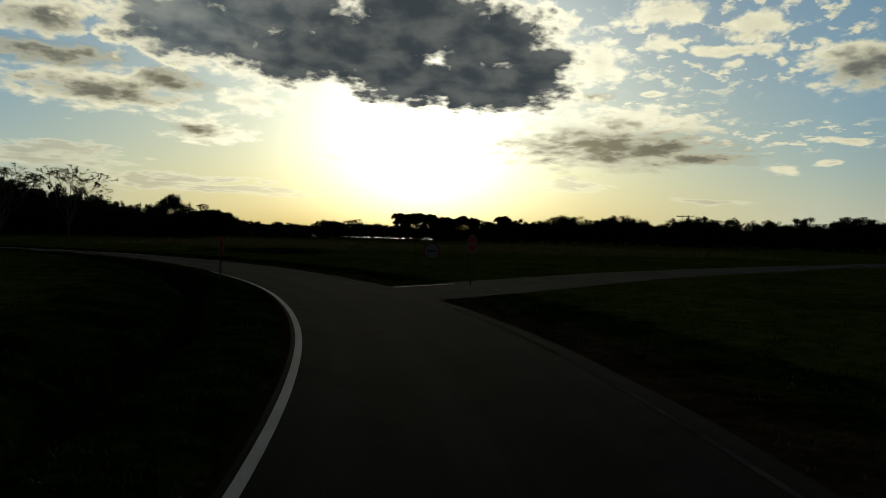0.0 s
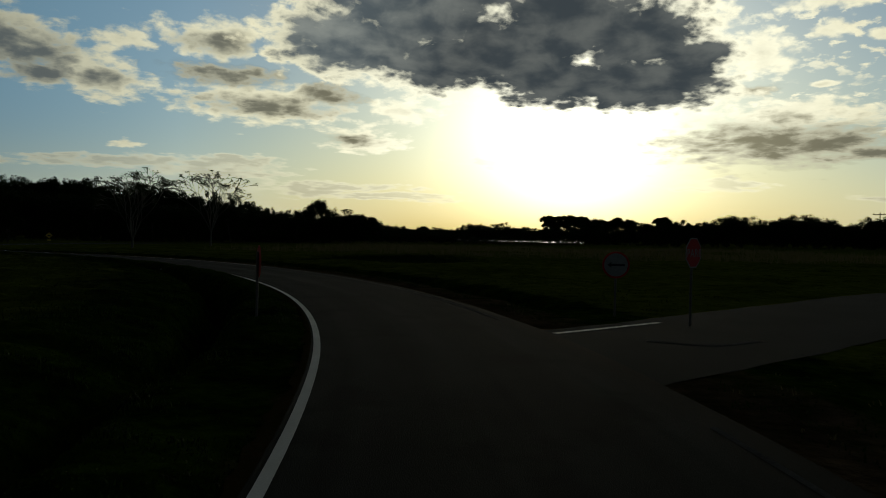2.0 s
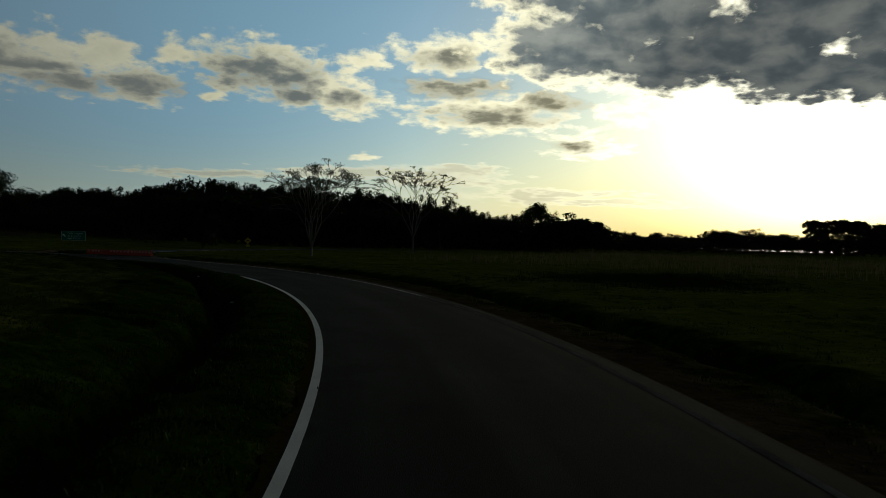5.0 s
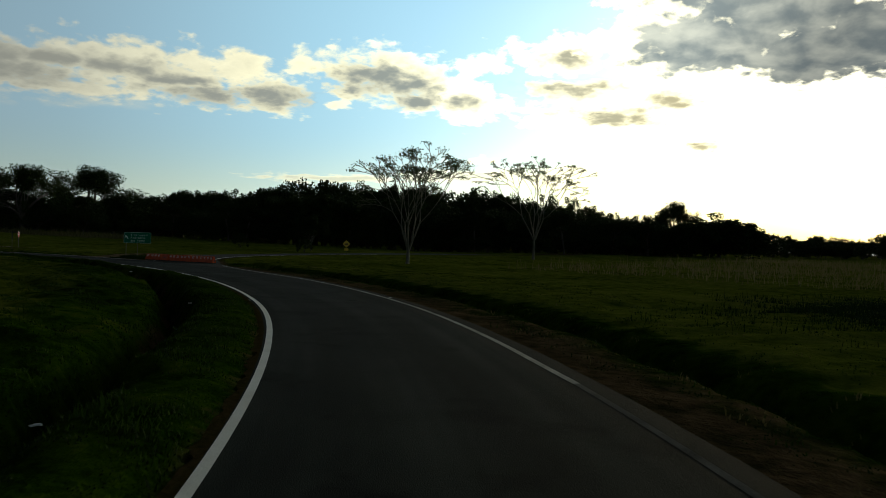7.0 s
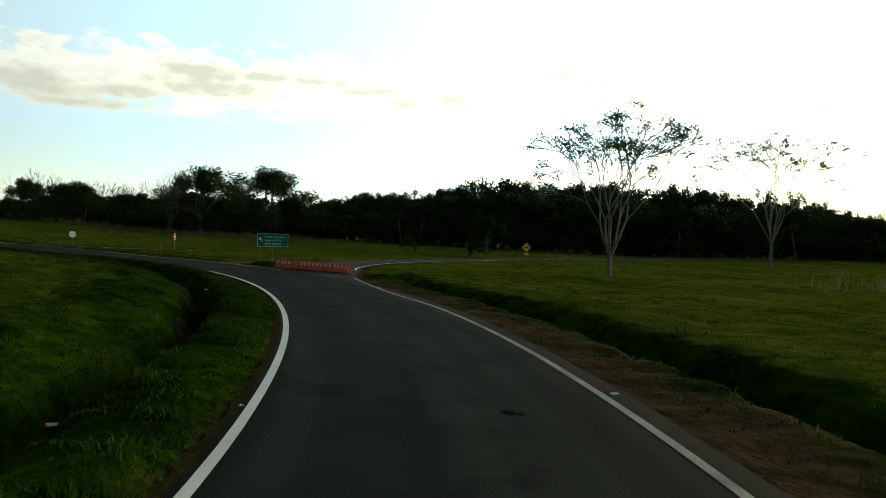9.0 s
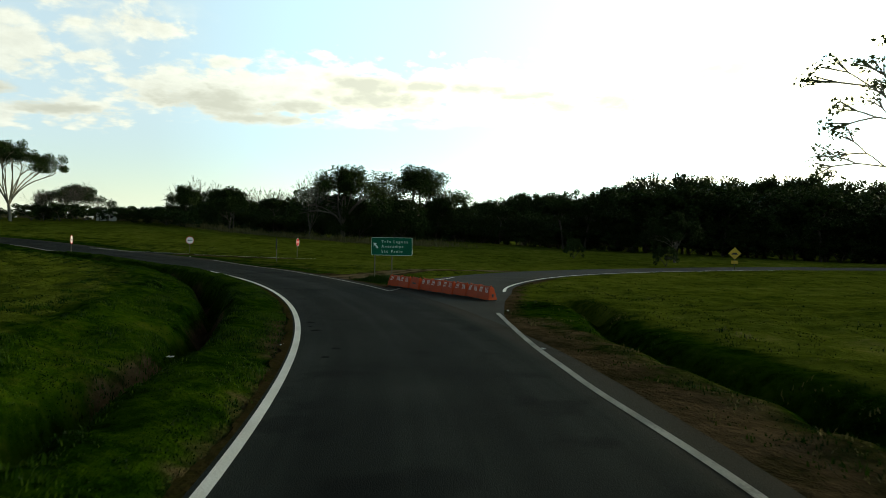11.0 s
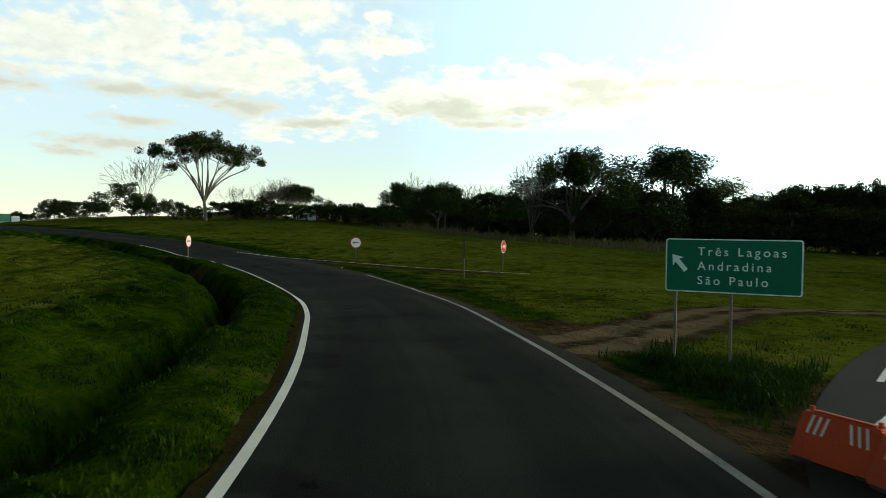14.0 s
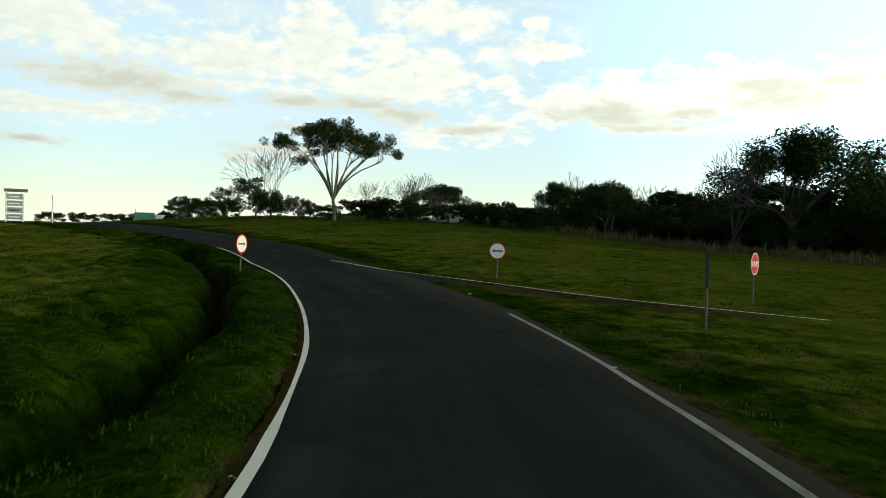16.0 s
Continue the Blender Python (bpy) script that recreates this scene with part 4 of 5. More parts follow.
def tree(name, seed, height, trunk, spec, first, r0, per, spread, size, bark, leaf, label, lean=0.05, tops=None, sink=0.25, inner=0, press=None, twig=0.012):
    """A tree standing at its own origin. trunk: bare stem length; first: length of the first limbs."""
    rng = random.Random(seed)
    segs, tips = [], []
    d = Vector((rng.uniform(-lean, lean), rng.uniform(-lean, lean), 1)).normalized()
    p = Vector((0, 0, -sink))
    steps = 3
    r = r0
    for i in range(steps):
        d = (d + perpendicular(d, rng) * 0.06).normalized()
        q = p + d * ((trunk + sink) / steps)
        segs.append((p, q, r * (1.35 if i == 0 else 1.0), r * 0.94))
        p, r = q, r * 0.94
    spin = rng.uniform(0, 6.28)
    k = spec[4] if isinstance(spec[4], int) else spec[4][0]
    side = perpendicular(d, rng)
    for j in range(k):
        a = radians(spec[1] * rng.uniform(0.75, 1.3))
        nd = (d * math.cos(a) + (Matrix.Rotation(spin + j * 6.283 / k, 3, d) @ side) * math.sin(a)).normalized()
        grow(rng, p, nd, first * rng.uniform(0.85, 1.15), r * 0.66, 1, spec, segs, tips)
    top = max(t[0].z for t in tips) if tips else 1
    if press:   # flatten the crown above a share of the height
        z1, k = press[0] * top, press[1]

        def flat_crown(v):
            return Vector((v.x, v.y, v.z if v.z < z1 else z1 + (v.z - z1) * k))
        segs = [(flat_crown(a), flat_crown(b), x, y) for a, b, x, y in segs]
        tips = [(flat_crown(p), d) for p, d in tips]
        top = max(t[0].z for t in tips)
    f = height / (top + spread[2])
    ob = new(name)
    tagged(ob, label, "tree")
    v, fc = tubes([(a * f, b * f, max(x, twig), max(y, twig)) for a, b, x, y in segs])
    mesh_ob("trunk", v, fc, bark, ob, smooth=True)
    if per:
        cs = [t[0] * f for t in tips]
        if tops:
            lim = sorted(c.z for c in cs)[int(len(cs) * tops)]
            cs = [c for c in cs if c.z > lim] or cs
        if inner:
            cs = cs + [b * f for _, b, _, _ in segs[6:] if b.z * f > 0.12 * height][::inner]
        lv, lf = leaves(cs, per, spread, size, seed)
        mesh_ob("crown", lv.tolist(), lf.tolist(), leaf, ob)
    return ob


def stand(proto, x, y, size=1.0, turn=0.0, label="", wide=1.0, group="", name=""):
    m = Matrix.Translation((x, y, grounded(x, y))) @ pose(0, 0, 0, 0, 0, turn)
    ob = copy_thing(proto, m)
    ob.scale = (size * wide, size * wide, size)
    if label:
        ob["label"] = label
    if group:
        ob["group"] = group
    if name:
        ob.name = name
    return ob


def stand_to(proto, x, y, top, own, turn=0.0, wide=1.0):
    """Stands a tree of the given own height so that its top reaches a height in the world."""
    return stand(proto, x, y, (top - grounded(x, y)) / own, turn, wide=wide)


def discard(*protos):
    for ob in protos:
        for o in (*ob.children_recursive, ob):
            bpy.data.objects.remove(o)


# dense woodland trees, unit size: about 10 m high
FOREST_LABEL = "dense dark green woodland tree with a rounded crown"
forest = [tree("woodland_tree", 20 + i, 10.0, 0.9, (4, 44, 0.02, 0.80, 3 if i % 2 else (5, 3, 2, 2)), 2.6, 0.22, 40 if i % 2 else 54, (0.66, 0.66, 0.56), 0.21, BARK, LEAF, FOREST_LABEL, inner=2)
          for i in range(5)]
stone_pine = [tree("pine_tree", 50 + i, 10.0, 5.2, (3, 36, 0.05, 0.66, (5, 3, 3)), 1.9, 0.17, 70, (0.46, 0.46, 0.36), 0.19, BARK, LEAF, "tall dark tree with bare trunk and tufted top", inner=3) for i in range(2)]
bare = [tree("bare_tree", 60 + i, 10.5, 1.2, (6, 24, 0.03, 0.80, (5, 3, 2, 2, 2, 2)), 2.2, 0.15, 0, (0.3, 0.3, 0.3), 0.10, BARK, LEAF_LIGHT, "leafless pale grey tree with fine twigs", twig=0.022) for i in range(2)]
dome = tree("dome_tree", 66, 8.4, 0.6, (4, 46, 0.015, 0.78, (6, 3, 3, 2)), 2.4, 0.25, 60, (0.62, 0.62, 0.5), 0.19, BARK, LEAF, "rounded dark dome-shaped tree at the woodland end", inner=1)
shrub = [tree("shrub", 70 + i, 2.6, 0.08, (3, 50, 0.04, 0.75, (5, 3, 2)), 0.8, 0.06, 80, (0.30, 0.30, 0.24), 0.12, BARK, LEAF, "dense dark green shrub") for i in range(3)]

rng = random.Random(5)
# belt of woodland beyond the meadow
BELT = curve_through([(-62, 230), (-74, 214), (-92, 196), (-114, 180), (-140, 166), (-166, 150), (-186, 132), (-212, 116), (-250, 108), (-300, 104)], 5.2)
for row, (back, size) in enumerate(((0, 0.8), (-7, 0.95), (-15, 1.08))):
    line = to_right(BELT, 0.0 - back)
    for i, (x, y) in enumerate(line):
        if row and rng.random() < 0.12:
            continue
        low = 0.80 if x > -90 else 1.04 if x > -116 else 1.18 if x > -146 else 0.76
        stand(rng.choice(forest), x + rng.uniform(-2, 2), y + rng.uniform(-2, 2), size * low * rng.uniform(0.74, 1.16), rng.uniform(0, 360), wide=rng.uniform(0.95, 1.25), group="woodland belt")
for x, y in (*to_right(BELT, 4.0), *to_right(BELT, -3.5)):
    stand(rng.choice(shrub), x + rng.uniform(-2, 2), y + rng.uniform(-2, 2), rng.uniform(0.9, 1.7), rng.uniform(0, 360), wide=1.5, group="woodland edge shrubs")
for x, y in to_right(BELT, -6.0)[:36]:
    if rng.random() < 0.25:
        continue
    stand(rng.choice(stone_pine), x + rng.uniform(-3, 3), y + rng.uniform(-2, 6), rng.uniform(0.88, 1.12) * (0.82 if x > -94 else 1.02 if x > -135 else 0.80), rng.uniform(0, 360), wide=1.2, group="tall woodland trees")
# tall wood behind the belt: place and height of the tree tops
TALL_WOOD = curve_through([(-74, 262), (-100, 260), (-140, 264), (-185, 258), (-205, 243), (-226, 236), (-246, 222), (-248, 204), (-240, 172), (-240, 138), (-254, 112), (-290, 104)], 5.0)
for row, (back, share) in enumerate(((0, 0.93), (8, 1.0))):
    for x, y in to_right(TALL_WOOD, -back):
        top = np.interp(-x, [74, 100, 140, 180, 205, 226, 246, 290], [8.5, 12.5, 18.0, 21.2, 20.3, 19.0, 16.5, 12.0]) - 8.0 * smooth(y, 212, 178) * (x < -200)
        if rng.random() < 0.06:
            continue
        stand(rng.choice(forest), x + rng.uniform(-2, 2), y + rng.uniform(-2, 2), (top - grounded(x, y)) * 0.1 * share * rng.uniform(0.80, 1.06), rng.uniform(0, 360), wide=rng.uniform(0.55, 0.8), group="tall wood", label="tall dark tree at the back of the wood", name="tall_tree")
# far woodland in front of the lake and to the north-east
FAR_BELT = curve_through([(-66, 262), (-38, 272), (-8, 300), (30, 312), (80, 300), (130, 268), (190, 215), (240, 140)], 6.0)
for row, (back, size) in enumerate(((0, 0.78), (-10, 0.92))):
    for x, y in to_right(FAR_BELT, back):
        if row == 0:
            stand(rng.choice(shrub), x + 3, y - 3, rng.uniform(0.9, 1.5), rng.uniform(0, 360), wide=1.6, group="far woodland shrubs")
        s = 0.62 if x < -26 else 0.86 if x < 6 else rng.uniform(0.55, 1.1) if x < 52 else 1.2
        stand(rng.choice(forest), x + rng.uniform(-2.5, 2.5), y + rng.uniform(-2.5, 2.5), size * s * rng.uniform(0.8, 1.2), rng.uniform(0, 360), wide=rng.uniform(1.0, 1.3), group="far woodland")
for i in range(24):
    stand(rng.choice(stone_pine), 5 + i * 2.1 + rng.uniform(-2, 2), 334 + rng.uniform(-8, 10), rng.uniform(0.75, 1.28), rng.uniform(0, 360), wide=rng.uniform(0.8, 1.1), group="far pines")

# single trees that stand out
thin_a = tree("sparse_tree", 81, 10.4, 1.3, (6, 20, 0.004, 0.80, (6, 2, 2, 2, 2, 3)), 3.4, 0.17, 15, (0.30, 0.30, 0.14), 0.085, PALE_BARK, LEAF_LIGHT, "tall sparse tree with pale forked limbs and thin feathery crown", press=(0.6, 0.6), twig=0.026)
thin_b = tree("sparse_tree", 87, 14.0, 2.4, (6, 20, 0.004, 0.80, (6, 2, 2, 2, 2, 2)), 3.6, 0.19, 15, (0.26, 0.26, 0.11), 0.11, PALE_BARK, LEAF_LIGHT, "sparse tree with pale upswept limbs and leaf tufts at the tips", press=(0.65, 0.55), twig=0.034)


def umbrella_tree(name, seed, height, radius, fork, limbs, per, bark, leaf, label, droop=0.22, thick=0.10, r0=0.3, size=0.15, clump=0.058, gaps=0.0, pads=0.03):
    """A forked stem whose limbs fan out to a flat, domed crown of leaf layers."""
    rng = random.Random(seed)
    segs, spots = [], []

    def bough(p, d, q, ra, rb, n=5):
        """A bent limb from p, leaving along d, to q."""
        mid = p + d * (q - p).length * 0.55
        last = p
        for k in range(1, n + 1):
            u = k / n
            c = p * (1 - u) ** 2 + mid * (2 * u * (1 - u)) + q * u * u
            segs.append((last, c, ra + (rb - ra) * (k - 1) / n, ra + (rb - ra) * u))
            last = c
        return (q - mid).normalized()

    top = Vector((rng.uniform(-0.3, 0.3), rng.uniform(-0.3, 0.3), fork))
    bough(Vector((0, 0, -0.3)), Vector((0, 0, 1)), top, r0 * 1.25, r0)

    def under(x, y):
        k = min(1.0, math.hypot(x, y) / radius)
        return height * (1 - droop * k ** 2.4 - thick + rng.uniform(-pads, pads))
    for j in range(limbs):
        a = 6.283 * j / limbs + rng.uniform(-0.35, 0.35)
        w = radius * (rng.uniform(0.42, 0.72) if j % 3 else rng.uniform(0.05, 0.3))
        x, y = w * math.cos(a), w * math.sin(a)
        q = Vector((x * 0.72, y * 0.72, fork + (under(x, y) - fork) * rng.uniform(0.5, 0.68)))
        d = bough(top, Vector((math.cos(a) * 0.45, math.sin(a) * 0.45, 1)).normalized(), q, r0 * 0.55, r0 * 0.32)
        for i in range(4):
            b = a + rng.uniform(-0.95, 0.95)
            w2 = min(radius * 0.98, w * rng.uniform(0.75, 1.75))
            x2, y2 = w2 * math.cos(b), w2 * math.sin(b)
            q2 = Vector((x2, y2, under(x2, y2)))
            d2 = bough(q, d, q2, r0 * 0.28, r0 * 0.1, 4)
            spots.append(q2)
            for _ in range(4):
                q3 = q2 + Vector((rng.uniform(-1, 1), rng.uniform(-1, 1), 0)) * radius * 0.15
                r3 = math.hypot(q3.x, q3.y)
                if r3 > radius:
                    q3 *= radius / r3
                q3.z = q2.z + height * thick * rng.uniform(-0.1, 0.45)
                bough(q2, d2, q3, r0 * 0.1, r0 * 0.05, 2)
                spots.append(q3)
    if gaps:
        spots = [q for q in spots if waves(q.x, q.y, radius * 0.45, seed) > -gaps]
    ob = new(name)
    tagged(ob, label, "tree")
    v, f = tubes([(a, b, max(x, 0.02), max(y, 0.02)) for a, b, x, y in segs])
    mesh_ob("trunk", v, f, bark, ob, smooth=True)
    v, f = leaves(spots, per, (radius * clump, radius * clump, height * thick * 0.34), size, seed)
    mesh_ob("crown", v.tolist(), f.tolist(), leaf, ob)
    return ob


umbrella = umbrella_tree("umbrella_tree", 7, 13.6, 9.8, 2.8, 13, 135, PALE_BARK, LEAF, "tall umbrella-shaped tree with pale bare limbs and flat crown", droop=0.30, thick=0.10, r0=0.25, clump=0.058, size=0.13, pads=0.06, gaps=0.5)
flat_top = [umbrella_tree("spreading_tree", 40 + i, 10.0, 6.6, 2.2, 7, 170, BARK, LEAF, "dark broad tree with flat layered crown", droop=0.36, thick=0.22, r0=0.22, size=0.14, clump=0.10, pads=0.11) for i in range(2)]
broad = [umbrella_tree("broad_tree", 15 + i, 13.5, 7.5, 3.0, 10, 110, BARK, LEAF, "tall dark broad-crowned tree with open limbs", droop=0.40, thick=0.20, size=0.15, clump=0.095, pads=0.11) for i in range(2)]
stand(thin_a, -55.4, 107.0, 1.08, 20, wide=1.0)
stand(thin_b, -62.8, 146.8, 1.04, 150, wide=1.0)
stand(umbrella, -185.0, 71.5, 1.0, 40)
stand(forest[2], -166.0, 128.0, 0.85, 60, wide=0.9)
stand(forest[3], -158.0, 133.0, 0.8, 10, wide=0.9)
stand(broad[0], -70.5, 243.0, 1.0, 40, wide=1.0)
stand(dome, -56.0, 227.0, 1.2, 10, wide=1.7)
stand(broad[0], -164.0, 124.0, 0.97, 0, wide=1.25)
stand(broad[1], -172.0, 142.0, 1.08, 100, wide=1.55)
stand(flat_top[1], -262.0, 83.0, 1.05, 200, wide=1.35)
stand(flat_top[0], -245.0, 110.0, 1.2, 300, wide=1.0)
stand(flat_top[1], -186.0, 108.5, 0.64, 120, wide=1.15)
stand(bare[0], -163.5, 117.5, 1.2, 200, wide=0.8)
stand_to(flat_top[1], -227.0, 116.5, 12.6, 10.0, 70, wide=1.1)
for x, y, s in ((-186.0, 62.5, 1.0), (-196.0, 82.0, 0.7), (-188.0, 81.0, 0.6), (-189.0, 85.5, 0.5), (-186.0, 76.5, 0.55)):
    stand(rng.choice(bare), x, y, s, rng.uniform(0, 360))
# leafless trees behind the dark ones
for x, y, top in ((-272.5, 117.3, 19.8), (-271.5, 123.2, 18.3), (-270.5, 128.2, 16.7), (-269.5, 132.9, 16.3), (-268.3, 137.7, 16.9), (-266.9, 143.1, 16.2), (-266.2, 146.6, 17.8)):
    stand_to(rng.choice(bare), x, y, top, 10.5, rng.uniform(0, 360), wide=rng.uniform(0.8, 1.0))
for x, y, s in ((-199.0, 45.0, 0.36), (-201.0, 51.0, 0.28), (-185.5, 60.5, 0.60), (-184.0, 66.5, 0.34), (-188.0, 76.0, 0.3)):
    stand(rng.choice(forest), x, y, s, rng.uniform(0, 360), wide=1.1, label="low rounded dark tree at the field edge")
for i in range(26):
    x = -175 - i * 2.4
    stand(rng.choice(shrub), x + rng.uniform(-2, 2), 100 - (i * 1.5) + rng.uniform(-3, 3), rng.uniform(0.6, 1.15) if i < 12 else rng.uniform(0.5, 0.8), rng.uniform(0, 360), wide=1.5, group="hedge shrubs")
for x, y, s in ((-186, 79, 1.3), (-188, 83, 0.9), (-190, 90, 1.1), (-184, 94, 1.2), (-188, 74.5, 1.2), (-181, 98, 1.1), (-190, 69, 0.8), (-192, 60, 0.9), (-214, 44, 1.4), (-232, 36, 1.2), (-250, 22, 1.4), (-262, 14, 1.3), (-272, 4, 1.4), (-282, -8, 1.5), (-292, -22, 1.5), (-300, -36, 1.5)):
    stand(rng.choice(shrub), x, y, s, rng.uniform(0, 360), wide=1.5, group="hedge shrubs")
# saplings and bushes on the grass
stand(shrub[0], -108.5, 132.0, 0.75, 0, label="small dark sapling on the mown grass", wide=0.7)
stand(flat_top[0], -101.0, 140.5, 0.55, 30, label="young dark tree beside the side road")
stand(shrub[1], -126.0, 146.0, 0.8, 0, label="small dark sapling on the mown grass", wide=0.7)
stand(shrub[2], -95.0, 133.0, 0.85, 0, label="small dark sapling on the mown grass", wide=0.7)
discard(dome, *broad, *forest, *flat_top, *stone_pine, *bare, *shrub, thin_a, thin_b, umbrella)


# ---- grass ----
def blades(name, places, height, width, mat, seed, label, bend=0.9, per=7, spread=0.15):
    """Tufts of bent blades standing on the ground at the given places."""
    rs = np.random.RandomState(seed)
    p = np.repeat(places, per, axis=0) + np.c_[rs.normal(size=(len(places) * per, 2)) * spread]
    n = len(p)
    clump = np.clip(0.75 + 0.55 * waves(p[:, 0], p[:, 1], 1.5, 71) + 0.35 * waves(p[:, 0], p[:, 1], 5.0, 72), 0.25, 1.9)
    z = ground_height(p[:, 0], p[:, 1]) - 0.02
    b = np.c_[p, z]
    h = height * rs.uniform(0.45, 1.25, (n, 1)) * np.repeat(rs.uniform(0.35, 1.3, len(places)), per)[:, None] * clump[:, None]
    a = rs.uniform(0, 6.283, n)
    side = np.stack([np.cos(a), np.sin(a), 0 * a], 1) * width * rs.uniform(0.6, 1.3, (n, 1))
    lean = np.stack([-np.sin(a), np.cos(a), 0 * a], 1) * h * bend * rs.uniform(0.1, 1.0, (n, 1))
    up = np.array([[0, 0, 1.0]])
    v = np.stack([b - side, b + side, b + up * h * 0.6 + lean * 0.35 + side * 0.7, b + up * h * 0.6 + lean * 0.35 - side * 0.7, b + up * h + lean], 1).reshape(-1, 3)
    k = np.arange(n)[:, None] * 5
    quads, tris = k + [0, 1, 2, 3], k + [3, 2, 4]
    ob = mesh_ob(name, v.tolist(), quads.tolist() + tris.tolist(), mat)
    return tagged(ob, label, "grass", kind="stuff")


def along(line, count, lo, hi, seed, power=1.5):
    """Places strewn beside a line, thicker near its inner offset."""
    rs = np.random.RandomState(seed)
    i = rs.randint(0, len(line), count)
    o = lo + (hi - lo) * rs.uniform(0, 1, count) ** power
    p = line[i] + rs.uniform(-0.5, 0.5, (count, 2))
    t = np.gradient(line, axis=0)[i]
    t /= np.hypot(*t.T)[:, None]
    p = p + np.stack([t[:, 1], -t[:, 0]], 1) * o[:, None]
    lat = nearest(LEFT_LINE, p[:, 0], p[:, 1])[1]
    ok = (lat < -0.3) | (lat > LANE + 0.9)
    ok &= nearest(DIRT, p[:, 0], p[:, 1])[0] > 1.5
    ok &= np.hypot((p[:, 0] + 86.6) / 3.4, (p[:, 1] - 95.2) / 1.25) > 1.0
    for road in (EXIT_ROAD, ENTRY_ROAD, FIRST_ROAD):
        ok &= nearest(road, p[:, 0], p[:, 1])[0] > 3.5
    return p[ok]


near_part = stretch_of(LEFT_LINE, (-1.0, 0.0), (-130.0, 77.0))
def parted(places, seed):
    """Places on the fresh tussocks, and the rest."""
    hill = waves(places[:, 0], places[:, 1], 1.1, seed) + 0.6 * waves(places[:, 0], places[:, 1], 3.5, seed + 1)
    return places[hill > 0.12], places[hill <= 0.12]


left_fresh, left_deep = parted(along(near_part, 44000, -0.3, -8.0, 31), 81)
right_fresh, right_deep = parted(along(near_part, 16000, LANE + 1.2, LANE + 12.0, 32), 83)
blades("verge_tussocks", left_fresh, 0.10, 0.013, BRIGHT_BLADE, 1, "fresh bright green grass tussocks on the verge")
# places off the tussocks get dark blades that stand for shade
blades("verge_grass", left_deep, 0.07, 0.012, DARK_BLADE, 11, "verge grass between the tussocks, their shade put into its dark green")
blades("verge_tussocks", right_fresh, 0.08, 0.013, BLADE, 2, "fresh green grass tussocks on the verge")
blades("verge_grass", right_deep, 0.08, 0.012, DARK_BLADE, 12, "verge grass beside the road, shade between tussocks put into its dark green")
blades("verge_straw", along(near_part, 900, LANE + 0.8, LANE + 6.0, 33), 0.11, 0.010, STRAW, 3, "dry straw-coloured grass stalks", bend=0.8)
blades("meadow_tufts", along(near_part, 12000, -6.0, -34.0, 34, 1.0), 0.06, 0.022, BLADE, 4, "uneven tufts of meadow grass")
blades("meadow_tufts", along(near_part, 5000, LANE + 8.0, LANE + 45.0, 35, 1.0), 0.05, 0.022, BLADE, 5, "uneven tufts of meadow grass")
rs = np.random.RandomState(8)
tall = np.stack([rs.uniform(-45, 60, 5000), rs.uniform(92, 190, 5000)], 1)
tall = tall[(tall[:, 1] > 96 - 0.25 * tall[:, 0]) & (tall[:, 0] > -48 + 0.1 * (tall[:, 1] - 92))]
blades("tall_grass", tall, 0.85, 0.03, STRAW, 6, "tall pale dry grass field", bend=0.5, per=5, spread=0.5)
mound = np.stack([rs.normal(-80.4, 1.6, 3000), rs.normal(95.5, 1.0, 3000)], 1)
mound = mound[(nearest(LEFT_LINE, mound[:, 0], mound[:, 1])[1] > LANE + 1.2) & (nearest(DIRT, mound[:, 0], mound[:, 1])[0] > 1.6) & (nearest(EXIT_ROAD, mound[:, 0], mound[:, 1])[0] > 3.3)]
blades("verge_grass", mound, 0.26, 0.014, BLADE, 9, "thick tall grass round the foot of the direction board", per=6)
fringe = to_right(curve_through([(-140, 132), (-160, 120), (-180, 104), (-200, 92), (-215, 70)], 1.0), 0.0)
fringe = np.repeat(fringe, 22, axis=0) + rs.normal(size=(len(fringe) * 22, 2)) * 2.2
blades("tall_grass", fringe, 1.0, 0.045, DRY, 7, "tall pale dry grass fringe below the trees", bend=0.7, per=8, spread=0.5)
rank = np.stack([rs.normal(-14.0, 3.2, 5000), rs.normal(85.0, 3.6, 5000)], 1)
rank = rank[nearest(LEFT_LINE, rank[:, 0], rank[:, 1])[1] > LANE + 4.5]
blades("tall_grass", rank, 0.24, 0.012, DARK_BLADE, 13, "rank dark green grass before the dry field", bend=0.6, per=9, spread=0.3)


# ---- road signs and barriers ----
def post_at(x, y, heading):
    """Pose of a thing on the ground at x, y that faces along heading (degrees, 0 faces -y)."""
    return Matrix.Translation((x, y, grounded(x, y))) @ pose(0, 0, 0, 0, 0, heading)


def round_sign(x, y, heading, centre, r, flip, label, white=SIGN_WHITE):
    s = thing("traffic_sign", post_at(x, y, heading), label, "road sign", "arrow signs")
    h = centre - grounded(x, y)
    part("pole", rod(bmesh.new(), (0, 0.03, -0.3), (0, 0.03, h + r * 0.6), 0.035), TIMBER_POST, s)
    part("border", prism(shifted(circle(r), 0, h), -0.012, 0.0), SIGN_RED, s, "red rim")
    face = part("face", prism(shifted(circle(r * 0.86), 0, h), -0.016, -0.0125), white, s, "white disc")
    a = arrow(r * 1.25, r * 0.19)
    part("arrow", prism(shifted([(-px, pz) for px, pz in a] if flip else a, 0, h), -0.021, -0.0165), SIGN_BLACK, face, "black arrow")
    return s


